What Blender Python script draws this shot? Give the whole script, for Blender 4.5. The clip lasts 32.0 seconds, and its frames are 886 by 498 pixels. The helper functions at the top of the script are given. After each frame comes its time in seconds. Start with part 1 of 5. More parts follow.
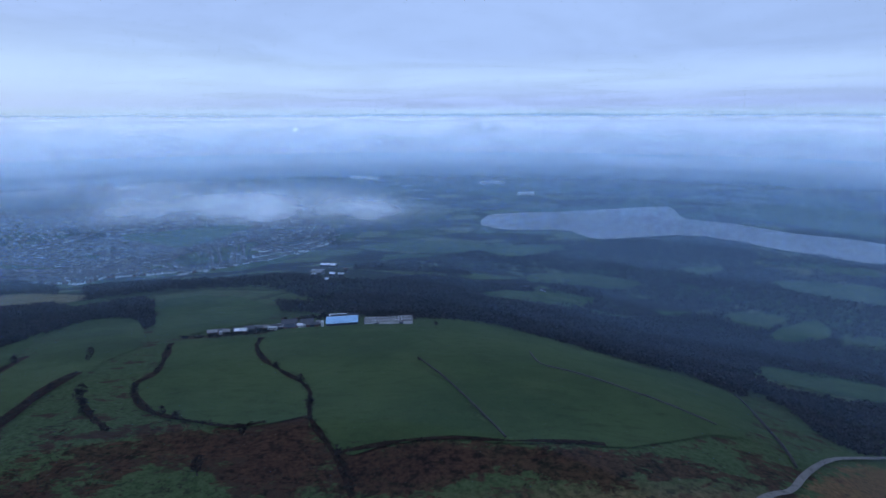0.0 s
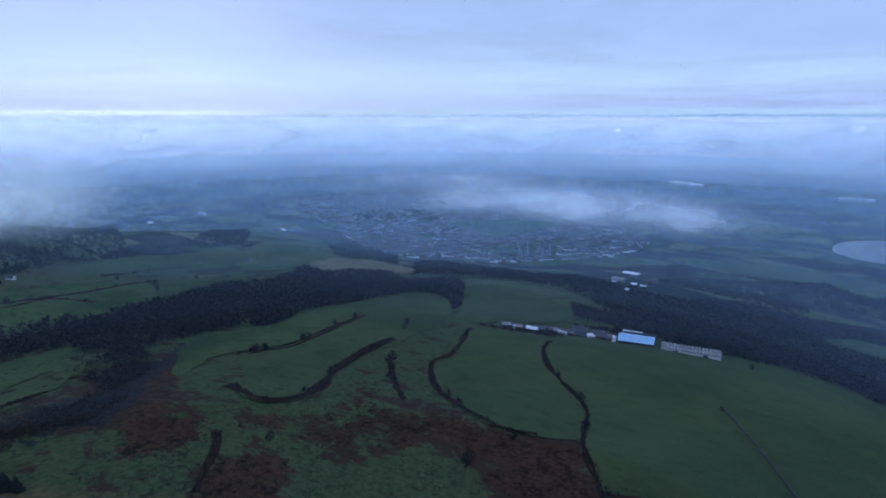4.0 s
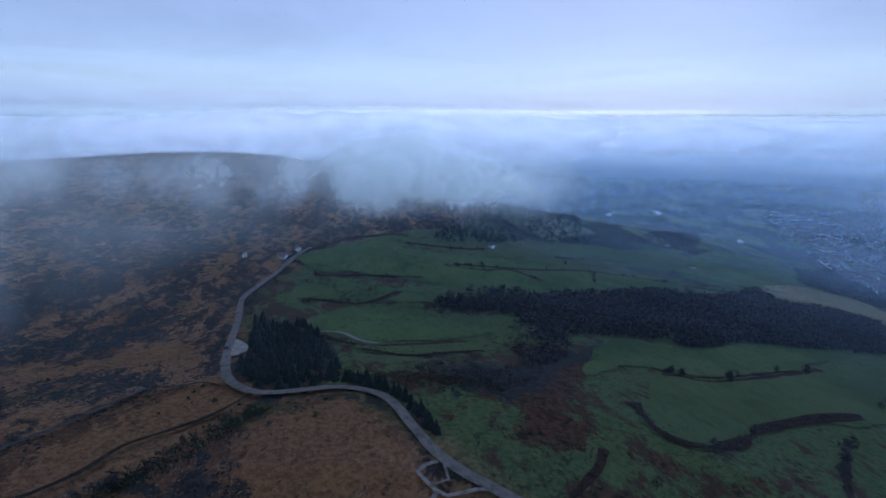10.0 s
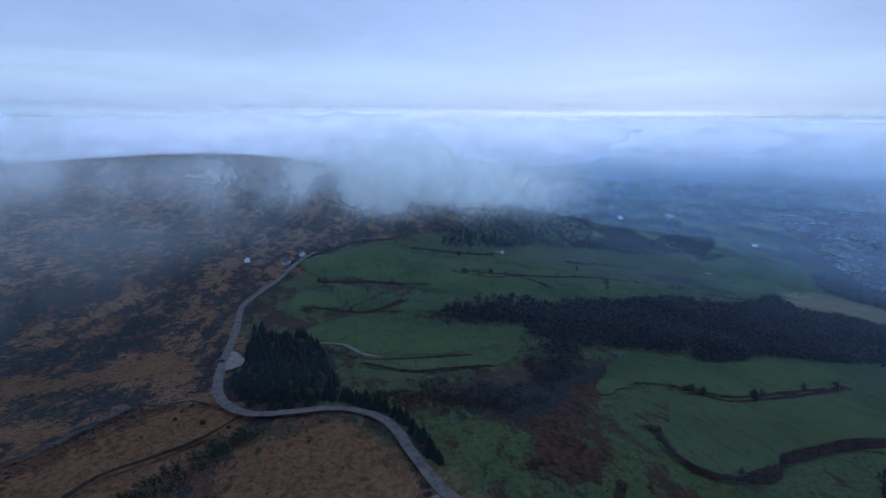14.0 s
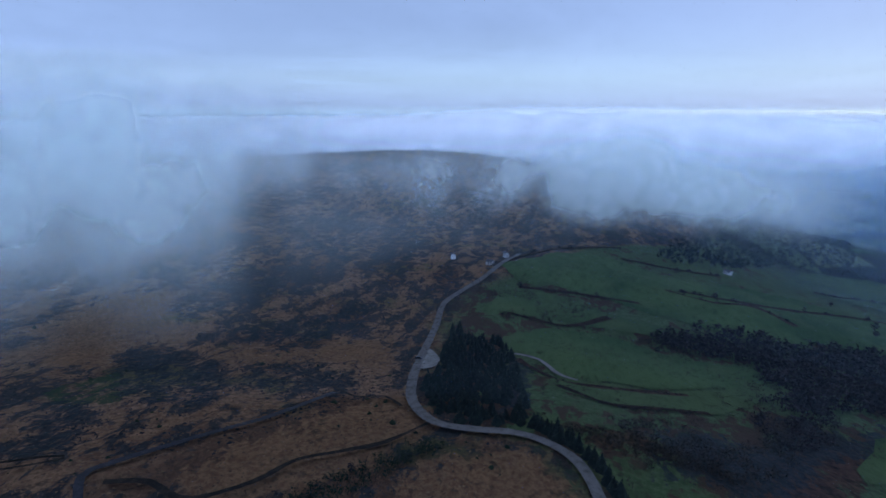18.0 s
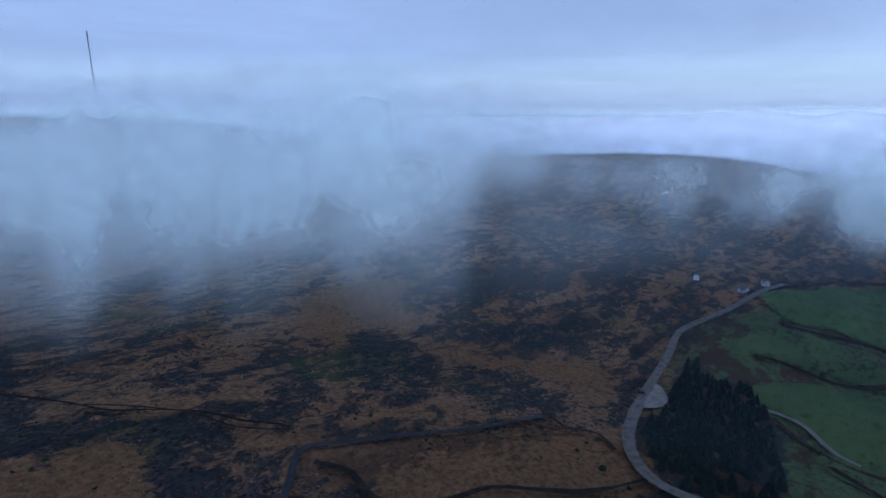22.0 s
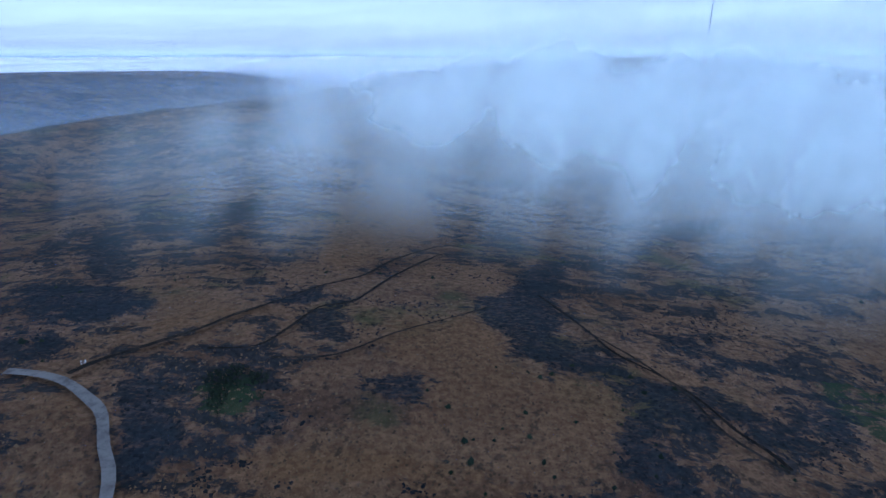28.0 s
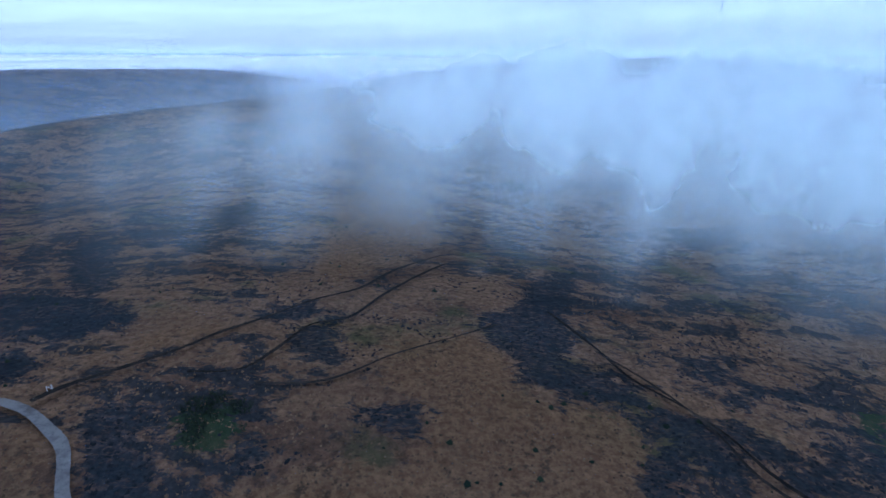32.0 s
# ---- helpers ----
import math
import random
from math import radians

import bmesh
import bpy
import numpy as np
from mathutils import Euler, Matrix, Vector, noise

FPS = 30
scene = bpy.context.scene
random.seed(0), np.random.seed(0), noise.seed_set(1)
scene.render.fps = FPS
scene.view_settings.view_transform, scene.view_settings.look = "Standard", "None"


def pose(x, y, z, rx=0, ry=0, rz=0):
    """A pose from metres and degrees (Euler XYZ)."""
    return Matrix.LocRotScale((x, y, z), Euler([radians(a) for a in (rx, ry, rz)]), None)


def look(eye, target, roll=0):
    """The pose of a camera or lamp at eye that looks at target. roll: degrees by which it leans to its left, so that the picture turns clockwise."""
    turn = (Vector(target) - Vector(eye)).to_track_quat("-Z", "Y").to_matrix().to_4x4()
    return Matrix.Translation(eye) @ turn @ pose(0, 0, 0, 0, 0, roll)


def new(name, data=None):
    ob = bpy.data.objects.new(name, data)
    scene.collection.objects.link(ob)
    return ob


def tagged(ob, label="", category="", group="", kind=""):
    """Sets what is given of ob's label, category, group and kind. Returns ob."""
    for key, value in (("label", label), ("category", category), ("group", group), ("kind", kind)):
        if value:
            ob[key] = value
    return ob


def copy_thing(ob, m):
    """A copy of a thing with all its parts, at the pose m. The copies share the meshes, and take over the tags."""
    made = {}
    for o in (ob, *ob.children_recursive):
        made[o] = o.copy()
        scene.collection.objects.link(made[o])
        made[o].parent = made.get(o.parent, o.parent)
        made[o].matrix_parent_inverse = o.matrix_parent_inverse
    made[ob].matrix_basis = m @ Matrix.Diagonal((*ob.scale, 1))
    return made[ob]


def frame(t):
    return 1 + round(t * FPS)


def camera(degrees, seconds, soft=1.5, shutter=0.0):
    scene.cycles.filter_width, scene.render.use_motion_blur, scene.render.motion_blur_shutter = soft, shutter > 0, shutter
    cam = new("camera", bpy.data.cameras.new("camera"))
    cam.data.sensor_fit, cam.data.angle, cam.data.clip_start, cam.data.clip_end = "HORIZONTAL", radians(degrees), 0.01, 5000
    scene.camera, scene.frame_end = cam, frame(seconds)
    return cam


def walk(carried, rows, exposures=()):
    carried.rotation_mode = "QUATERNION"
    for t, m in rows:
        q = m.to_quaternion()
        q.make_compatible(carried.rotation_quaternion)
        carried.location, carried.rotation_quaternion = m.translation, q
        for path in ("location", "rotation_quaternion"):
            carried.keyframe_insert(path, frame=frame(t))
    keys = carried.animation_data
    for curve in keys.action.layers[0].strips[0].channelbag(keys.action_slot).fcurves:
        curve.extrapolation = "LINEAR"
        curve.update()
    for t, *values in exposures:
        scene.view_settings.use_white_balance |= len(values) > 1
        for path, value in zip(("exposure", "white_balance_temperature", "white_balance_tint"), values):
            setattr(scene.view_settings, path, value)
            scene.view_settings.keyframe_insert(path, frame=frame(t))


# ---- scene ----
PATH = [
    (0, 0.00, -0.00, 340.00, -13.78, -0.14, 0.00),
    (0.5, -0.16, 2.38, 340.01, -13.75, -0.10, 1.00),
    (1, -0.14, 4.60, 340.11, -13.77, -0.07, 2.63),
    (1.5, -0.16, 6.71, 340.33, -13.82, -0.07, 5.27),
    (2, -0.24, 8.73, 340.62, -13.83, -0.08, 10.01),
    (2.5, -0.46, 10.96, 340.88, -13.83, -0.07, 15.46),
    (3, -0.88, 13.41, 341.08, -13.80, -0.01, 21.02),
    (3.5, -1.42, 15.99, 341.17, -13.79, 0.04, 26.57),
    (4, -1.80, 18.35, 341.25, -13.73, -0.01, 32.14),
    (4.5, -2.30, 20.63, 341.36, -13.71, -0.05, 37.08),
    (6.5, -6.04, 28.75, 341.36, -13.82, 0.06, 48.09),
    (7, -7.09, 30.57, 341.48, -13.83, -0.02, 54.71),
    (7.5, -8.22, 32.18, 341.44, -13.81, 0.04, 59.00),
    (8, -9.62, 33.66, 341.34, -13.81, -0.06, 63.68),
    (8.5, -11.20, 35.04, 341.19, -13.77, -0.07, 68.28),
    (9, -12.99, 36.28, 341.20, -13.80, -0.00, 72.54),
    (9.5, -14.97, 37.42, 341.15, -13.80, 0.02, 77.03),
    (10, -16.90, 38.34, 341.11, -13.79, 0.01, 78.10),
    (10.5, -18.80, 39.17, 341.23, -13.80, 0.04, 78.06),
    (11, -20.56, 39.90, 341.32, -13.81, -0.00, 78.07),
    (11.5, -22.43, 40.61, 341.41, -13.81, 0.00, 78.07),
    (12, -24.30, 41.20, 341.49, -13.79, 0.07, 78.01),
    (12.5, -26.26, 41.77, 341.54, -13.77, 0.10, 78.12),
    (13, -28.30, 42.31, 341.50, -13.71, 0.04, 78.15),
    (13.5, -30.37, 42.88, 341.38, -13.69, 0.03, 78.19),
    (15.5, -40.39, 43.82, 342.38, -13.78, 0.17, 88.95),
    (16, -42.86, 43.81, 342.53, -13.79, 0.13, 93.66),
    (16.5, -45.12, 43.70, 342.63, -13.78, 0.08, 98.19),
    (17, -47.28, 43.57, 342.76, -13.79, 0.05, 100.65),
    (17.5, -49.52, 43.45, 342.90, -13.84, 0.12, 100.81),
    (18, -51.86, 43.29, 343.10, -13.83, 0.08, 100.91),
    (18.5, -54.21, 43.12, 343.31, -13.83, 0.13, 101.07),
    (19, -56.63, 42.78, 343.48, -13.84, 0.12, 104.33),
    (19.5, -58.92, 42.37, 343.55, -13.84, 0.11, 109.16),
    (20, -61.48, 42.00, 343.44, -13.84, 0.11, 112.87),
    (20.5, -63.84, 41.45, 343.21, -13.82, -0.04, 116.11),
    (21, -66.11, 40.57, 343.09, -13.78, -0.09, 118.38),
    (21.5, -68.42, 39.36, 343.02, -13.80, -0.03, 119.91),
    (22, -71.06, 37.94, 342.86, -13.77, 0.05, 125.37),
    (22.5, -73.28, 36.56, 342.74, -16.99, 0.06, 130.12),
    (23, -75.13, 35.26, 342.68, -19.49, 0.10, 133.64),
    (23.5, -76.85, 34.00, 342.51, -19.54, 0.11, 136.97),
    (24, -78.42, 32.93, 342.55, -19.54, 0.08, 143.46),
    (24.5, -79.91, 31.73, 342.95, -19.61, 0.06, 152.52),
    (25, -81.25, 30.20, 343.48, -19.71, 0.07, 160.53),
    (25.5, -82.45, 28.29, 343.70, -19.72, 0.09, 168.01),
    (26, -83.46, 26.49, 343.70, -19.64, 0.16, 174.70),
    (26.5, -84.46, 24.73, 343.72, -19.56, 0.06, 180.05),
    (28.5, -86.87, 17.37, 344.61, -19.57, -0.15, 181.59),
    (29, -86.93, 15.25, 344.59, -19.59, -0.12, 181.68),
    (29.5, -86.90, 13.08, 344.52, -19.61, -0.07, 181.71),
    (30, -86.79, 10.99, 344.45, -19.65, -0.02, 181.76),
    (30.5, -86.66, 8.86, 344.32, -19.68, 0.06, 181.79),
    (31, -86.60, 6.85, 344.19, -19.64, 0.08, 181.82),
    (31.5, -86.48, 4.79, 343.99, -19.60, 0.15, 181.82),
    (32, -86.27, 2.56, 343.87, -19.58, 0.22, 181.85),
]

cam = camera(78.07, 32.0, soft=1.6)


def carried_at(x, y, z, pitch, lean, turn):
    return pose(x, y, z, 90 + pitch, 0, turn) @ pose(0, 0, 0, 0, 0, lean)


EXPOSURES = [(0.0, 0.09, 6700, 10), (4.0, 0.09, 6650, 11), (8.0, 0.02, 6650, 12), (15.0, -0.04, 6500, 10), (18.0, -0.12, 6500, 10), (22.0, -0.12, 6500, 10), (22.5, 0.04, 6450, 9), (23.0, 0.22, 6350, 8), (26.0, 0.40, 6300, 8), (32.0, 0.50, 6250, 7)]
walk(cam, [(t, carried_at(x, y, z, pitch, lean, turn)) for t, x, y, z, pitch, lean, turn in PATH], EXPOSURES)

# ---------------------------------------------------------------- light
SUN_TURN = 60.0      # degrees to the left of +y
SUN_RISE = 20.0
sun_way = Vector((-math.sin(radians(SUN_TURN)) * math.cos(radians(SUN_RISE)), math.cos(radians(SUN_TURN)) * math.cos(radians(SUN_RISE)), math.sin(radians(SUN_RISE))))
sun_data = bpy.data.lights.new("sun", "SUN")
sun_data.energy, sun_data.angle, sun_data.color = 0.25, radians(30), (0.85, 0.93, 1.0)
sun = new("sun", sun_data)
sun.matrix_world = look((0, 0, 900), Vector((0, 0, 900)) - sun_way)


class Graph:
    """A small helper to write node trees as nested calls."""

    def __init__(self, tree):
        self.tree = tree
        tree.nodes.clear()

    def node(self, kind, settings=None, **inputs):
        n = self.tree.nodes.new(kind)
        for key, value in (settings or {}).items():
            setattr(n, key, value)
        for key, value in inputs.items():
            self.put(n.inputs[int(key[1:])] if key[0] == "i" and key[1:].isdigit() else n.inputs[key.replace("_", " ")], value)
        return n

    def put(self, socket, value):
        if isinstance(value, bpy.types.NodeSocket):
            self.tree.links.new(value, socket)
        elif isinstance(value, tuple) and len(value) == 3 and socket.type == "RGBA":
            socket.default_value = (*value, 1)
        else:
            socket.default_value = value

    def m(self, op, a, b=0.0, c=0.0, clamp=False):
        return self.node("ShaderNodeMath", {"operation": op, "use_clamp": clamp}, i0=a, i1=b, i2=c).outputs[0]

    def ramp(self, value, lo, hi, a=0.0, b=1.0, smooth=True):
        n = self.node("ShaderNodeMapRange", {"interpolation_type": "SMOOTHSTEP" if smooth else "LINEAR"}, i0=value, i1=lo, i2=hi, i3=a, i4=b)
        return n.outputs[0]

    def noise(self, vec, scale, detail=4.0, rough=0.55, warp=0.0):
        return self.node("ShaderNodeTexNoise", None, Vector=vec, Scale=scale, Detail=detail, Roughness=rough, Distortion=warp).outputs[0]

    def mix(self, f, a, b, kind="MIX"):
        n = self.node("ShaderNodeMix", {"data_type": "RGBA", "blend_type": kind}, i0=f, i6=a, i7=b)
        return n.outputs[2]

    def stretch(self, vec, sx, sy, sz, turn=0.0):
        return self.node("ShaderNodeMapping", None, Vector=vec, Scale=(sx, sy, sz), Rotation=(0, 0, radians(turn))).outputs[0]


def make_world():
    world = bpy.data.worlds.new("overcast_dusk")
    scene.world = world
    world.use_nodes = True
    g = Graph(world.node_tree)
    sky = g.node("ShaderNodeTexSky", {"sky_type": "NISHITA", "sun_disc": False, "sun_elevation": radians(SUN_RISE), "sun_intensity": 0.3, "sun_rotation": radians(-SUN_TURN)})
    way = g.node("ShaderNodeTexCoord").outputs["Generated"]
    xyz = g.node("ShaderNodeSeparateXYZ", None, Vector=way).outputs
    up = xyz[2]
    bands = g.node("ShaderNodeValToRGB")
    g.put(bands.inputs[0], g.ramp(up, -0.25, 0.25, smooth=False))
    stops = [(0.0, (0.16, 0.22, 0.40)), (0.46, (0.30, 0.40, 0.66)), (0.492, (0.42, 0.54, 0.86)), (0.502, (0.50, 0.66, 0.98)),
             (0.515, (0.50, 0.64, 0.98)), (0.535, (0.43, 0.52, 0.90)), (0.62, (0.54, 0.67, 1.0)), (0.70, (0.46, 0.58, 0.96)), (1.0, (0.44, 0.55, 0.92))]
    el = bands.color_ramp.elements
    for i, (at, colour) in enumerate(stops):
        e = el[i] if i < 2 else el.new(at)
        e.position, e.color = at, (*colour, 1)
    # a stratus deck overhead: streaks that draw together towards the horizon
    deep = g.m("ADD", g.m("ABSOLUTE", up), 0.035)
    flat = g.node("ShaderNodeCombineXYZ", None, X=g.m("DIVIDE", xyz[0], deep), Y=g.m("DIVIDE", xyz[1], deep), Z=0.0).outputs[0]
    streaks = g.noise(flat, 0.28, 6.0, 0.6, 0.6)
    broad = g.noise(flat, 0.07, 3.0, 0.5, 0.3)
    lift = g.m("ADD", g.ramp(streaks, 0.3, 0.7, 0.90, 1.08), g.ramp(broad, 0.3, 0.7, -0.07, 0.07))
    clouds = g.mix(1.0, bands.outputs[0], g.node("ShaderNodeCombineXYZ", None, X=lift, Y=lift, Z=lift).outputs[0], "MULTIPLY")
    # the break in the cloud towards the low sun
    toward = g.node("ShaderNodeVectorMath", {"operation": "DOT_PRODUCT"}, i0=way, i1=(-math.sin(radians(SUN_TURN + 8)), math.cos(radians(SUN_TURN + 8)), 0.01)).outputs["Value"]
    gap = g.m("MULTIPLY", g.ramp(toward, 0.93, 0.999), g.ramp(g.m("ABSOLUTE", g.m("SUBTRACT", up, 0.004)), 0.001, 0.006, 1.0, 0.0))
    wide = g.m("MULTIPLY", g.ramp(toward, 0.3, 1.0), g.ramp(g.m("ABSOLUTE", g.m("SUBTRACT", up, 0.05)), 0.0, 0.11, 1.0, 0.0))
    clouds = g.mix(g.m("MULTIPLY", gap, 0.95), clouds, (0.92, 1.0, 1.05))
    clouds = g.mix(g.m("MULTIPLY", wide, 0.45), clouds, (0.66, 0.82, 1.06))
    # low hills on the far horizon
    ahead = g.node("ShaderNodeVectorMath", {"operation": "DOT_PRODUCT"}, i0=way, i1=(0.1, 0.995, 0.0)).outputs["Value"]
    crest = g.m("MULTIPLY", g.ramp(ahead, 0.94, 0.985), g.ramp(g.noise(way, 9.0, 5.0), 0.3, 0.7, 0.0008, 0.0032))
    hills = g.m("MULTIPLY", g.m("LESS_THAN", up, crest), g.m("GREATER_THAN", up, -0.0015))
    clouds = g.mix(g.m("MULTIPLY", hills, 0.6), clouds, (0.16, 0.33, 0.62))
    # the deck hides nearly all of the clear sky above it
    deck = g.mix(1.0, clouds, (8.05, 9.5, 10.1), "MULTIPLY")
    seen = g.mix(0.97, sky.outputs[0], deck)
    g.node("ShaderNodeOutputWorld", None, Surface=g.node("ShaderNodeBackground", None, Color=seen, Strength=0.1).outputs[0])


make_world()

# ---------------------------------------------------------------- materials


def material(name):
    mat = bpy.data.materials.new(name)
    mat.use_nodes = True
    return mat, Graph(mat.node_tree)


def finish(g, colour, rough=0.9, bump=None, strength=0.5, distance=0.2, spec=0.2, metal=0.0):
    n = g.node("ShaderNodeBsdfPrincipled", None, Base_Color=colour, Roughness=rough, Metallic=metal)
    n.inputs["Specular IOR Level"].default_value = spec
    if bump is not None:
        g.put(n.inputs["Normal"], g.node("ShaderNodeBump", None, Height=bump, Strength=strength, Distance=distance).outputs[0])
    g.node("ShaderNodeOutputMaterial", None, Surface=n.outputs[0])


def plain(name, colour, worn, rough=0.8, scale=0.8, spec=0.25, metal=0.0, vary=0.25):
    """A weathered even surface: two sizes of stain and a shade of its own for each object."""
    mat, g = material(name)
    at = g.node("ShaderNodeNewGeometry").outputs["Position"]
    c = g.mix(g.ramp(g.noise(at, scale, 5.0, 0.65), 0.4, 0.72), colour, worn)
    c = g.mix(g.ramp(g.noise(at, scale * 7, 3.0), 0.3, 0.8, 0.0, 0.35), c, worn)
    own = g.node("ShaderNodeObjectInfo").outputs["Random"]
    c = g.mix(1.0, c, g.node("ShaderNodeCombineColor", None, i0=g.ramp(own, 0, 1, 1 - vary, 1 + vary), i1=g.ramp(own, 0, 1, 1 - vary, 1 + vary), i2=g.ramp(own, 0, 1, 1 - vary, 1 + vary)).outputs[0], "MULTIPLY")
    finish(g, c, rough, g.noise(at, scale * 9, 3.0), 0.3, 0.05, spec, metal)
    return mat


def twigs(name, dark, light, rough=0.9):
    """Foliage, bare twigs or heather: every small piece has its own shade."""
    mat, g = material(name)
    geo = g.node("ShaderNodeNewGeometry").outputs
    c = g.mix(geo["Random Per Island"], dark, light)
    c = g.mix(g.ramp(g.noise(geo["Position"], 0.03, 3.0), 0.35, 0.65, 0.0, 0.6), c, dark)
    finish(g, c, rough, spec=0.1)
    return mat


def make_ground():
    mat, g = material("moor_and_valley")
    at = g.node("ShaderNodeNewGeometry").outputs["Position"]
    layer = g.node("ShaderNodeVertexColor", {"layer_name": "cover"}).outputs
    cover, red = g.node("ShaderNodeSeparateColor", None, Color=layer[0]).outputs, layer[1]
    lean = g.stretch(at, 1.0, 2.3, 1.0, 20)
    big = g.noise(lean, 0.011, 4.0, 0.6, 0.4)
    mid = g.noise(lean, 0.045, 6.0, 0.68, 0.3)
    fine = g.noise(at, 0.45, 5.0, 0.7)
    grain = g.noise(at, 2.2, 3.0, 0.7)
    straw = g.mix(g.ramp(fine, 0.35, 0.7), (0.112, 0.058, 0.030), (0.220, 0.122, 0.064))
    straw = g.mix(g.m("MAXIMUM", g.ramp(big, 0.45, 0.62, 0.0, 0.8), red), straw, g.mix(g.ramp(fine, 0.3, 0.7), (0.055, 0.028, 0.017), (0.105, 0.055, 0.03)))
    moss = g.mix(fine, (0.030, 0.040, 0.016), (0.075, 0.075, 0.03))
    heather = g.mix(g.ramp(fine, 0.3, 0.75), (0.012, 0.015, 0.019), (0.033, 0.036, 0.037))
    moor = g.mix(g.ramp(g.noise(at, 0.02, 5.0, 0.65), 0.53, 0.67, 0.0, 0.75), straw, moss)
    patch = g.m("ADD", mid, g.m("MULTIPLY", g.m("SUBTRACT", fine, 0.5), 0.22))
    patch = g.m("ADD", patch, g.m("MULTIPLY", g.m("SUBTRACT", big, 0.5), 0.5))
    patch = g.m("ADD", patch, g.m("MULTIPLY", g.m("SUBTRACT", cover[2], 0.5), 0.45))
    broken = g.m("ADD", patch, g.m("MULTIPLY", g.m("SUBTRACT", g.noise(at, 0.13, 6.0, 0.72, 0.5), 0.5), 0.8))
    tufts = g.m("MULTIPLY", g.ramp(g.noise(at, 0.30, 4.0, 0.6), 0.55, 0.67, 0.0, 0.6), g.ramp(mid, 0.36, 0.52))
    moor = g.mix(tufts, moor, heather)
    moor = g.mix(g.ramp(broken, 0.47, 0.55, 0.0, 0.90), moor, heather)
    rough_grass = g.mix(g.ramp(fine, 0.3, 0.7), (0.032, 0.055, 0.020), (0.072, 0.096, 0.040))
    bracken = g.mix(fine, (0.018, 0.014, 0.010), (0.078, 0.044, 0.027))
    loose = g.m("ADD", patch, g.m("MULTIPLY", g.m("SUBTRACT", g.noise(at, 0.075, 6.0, 0.7, 0.6), 0.5), 1.0))
    slope = g.mix(g.ramp(loose, 0.44, 0.56), rough_grass, bracken)
    valley = g.mix(g.ramp(g.noise(at, 0.006, 5.0, 0.6), 0.42, 0.56), (0.044, 0.066, 0.032), (0.019, 0.017, 0.017))
    plots = g.node("ShaderNodeTexVoronoi", {"feature": "F1"}, Vector=g.stretch(at, 1, 1.7, 0, 25), Scale=0.0075)
    kind = g.node("ShaderNodeSeparateColor", None, Color=plots.outputs["Color"]).outputs
    field = g.mix(kind[0], (0.026, 0.062, 0.022), (0.115, 0.130, 0.060))
    field = g.mix(g.ramp(kind[1], 0.55, 0.59), field, (0.017, 0.016, 0.016))
    edge = g.node("ShaderNodeTexVoronoi", {"feature": "DISTANCE_TO_EDGE"}, Vector=g.stretch(at, 1, 1.7, 0, 25), Scale=0.0075).outputs["Distance"]
    field = g.mix(g.ramp(g.m("ADD", edge, g.m("MULTIPLY", g.m("SUBTRACT", mid, 0.5), 0.12)), 0.02, 0.08, 0.85, 0.0), field, (0.016, 0.016, 0.013))
    valley = g.mix(g.ramp(mid, 0.3, 0.6, 0.55, 0.9), valley, field)
    c = g.mix(cover[1], valley, slope)
    c = g.mix(cover[0], c, moor)
    stands = g.node("ShaderNodeVertexColor", {"layer_name": "stands"}).outputs
    stand = g.node("ShaderNodeSeparateColor", None, Color=stands[0]).outputs
    torn = g.m("MULTIPLY", g.m("SUBTRACT", g.noise(g.stretch(at, 1.0, 1.5, 1.0, 20), 0.11, 8.0, 0.70, 0.4), 0.5), 2.5)

    def taken(share, soft=0.08):
        return g.ramp(g.m("ADD", share, torn), 0.5 - soft, 0.5 + soft)

    dead = g.mix(g.ramp(g.m("ADD", g.m("MULTIPLY", fine, 0.5), g.m("MULTIPLY", g.noise(at, 0.16, 6.0, 0.7), 0.5)), 0.36, 0.64), (0.011, 0.008, 0.007), (0.082, 0.039, 0.022))
    c = g.mix(g.m("MULTIPLY", taken(stand[2]), 0.8), c, g.mix(g.ramp(fine, 0.3, 0.7), (0.098, 0.048, 0.023), (0.200, 0.107, 0.050)))
    c = g.mix(g.m("MULTIPLY", g.ramp(g.noise(at, 0.34, 5.0, 0.65), 0.52, 0.66, 0.0, 0.7), g.ramp(g.noise(at, 0.05, 4.0), 0.35, 0.6)), c, (0.022, 0.019, 0.015))
    c = g.mix(g.m("MULTIPLY", taken(stand[0]), 0.9), c, dead)
    c = g.mix(g.m("MULTIPLY", taken(stands[1]), 0.9), c, g.mix(fine, (0.012, 0.024, 0.012), (0.04, 0.06, 0.024)))
    c = g.mix(g.m("MULTIPLY", taken(stand[1]), g.ramp(g.noise(lean, 0.4, 4.0, 0.65), 0.34, 0.55, 0.55, 0.95)), c, heather)
    relief = g.m("ADD", g.m("MULTIPLY", fine, 1.2), g.m("MULTIPLY", grain, 0.3))
    finish(g, c, 1.0, relief, 0.7, 0.9, 0.02)
    return mat


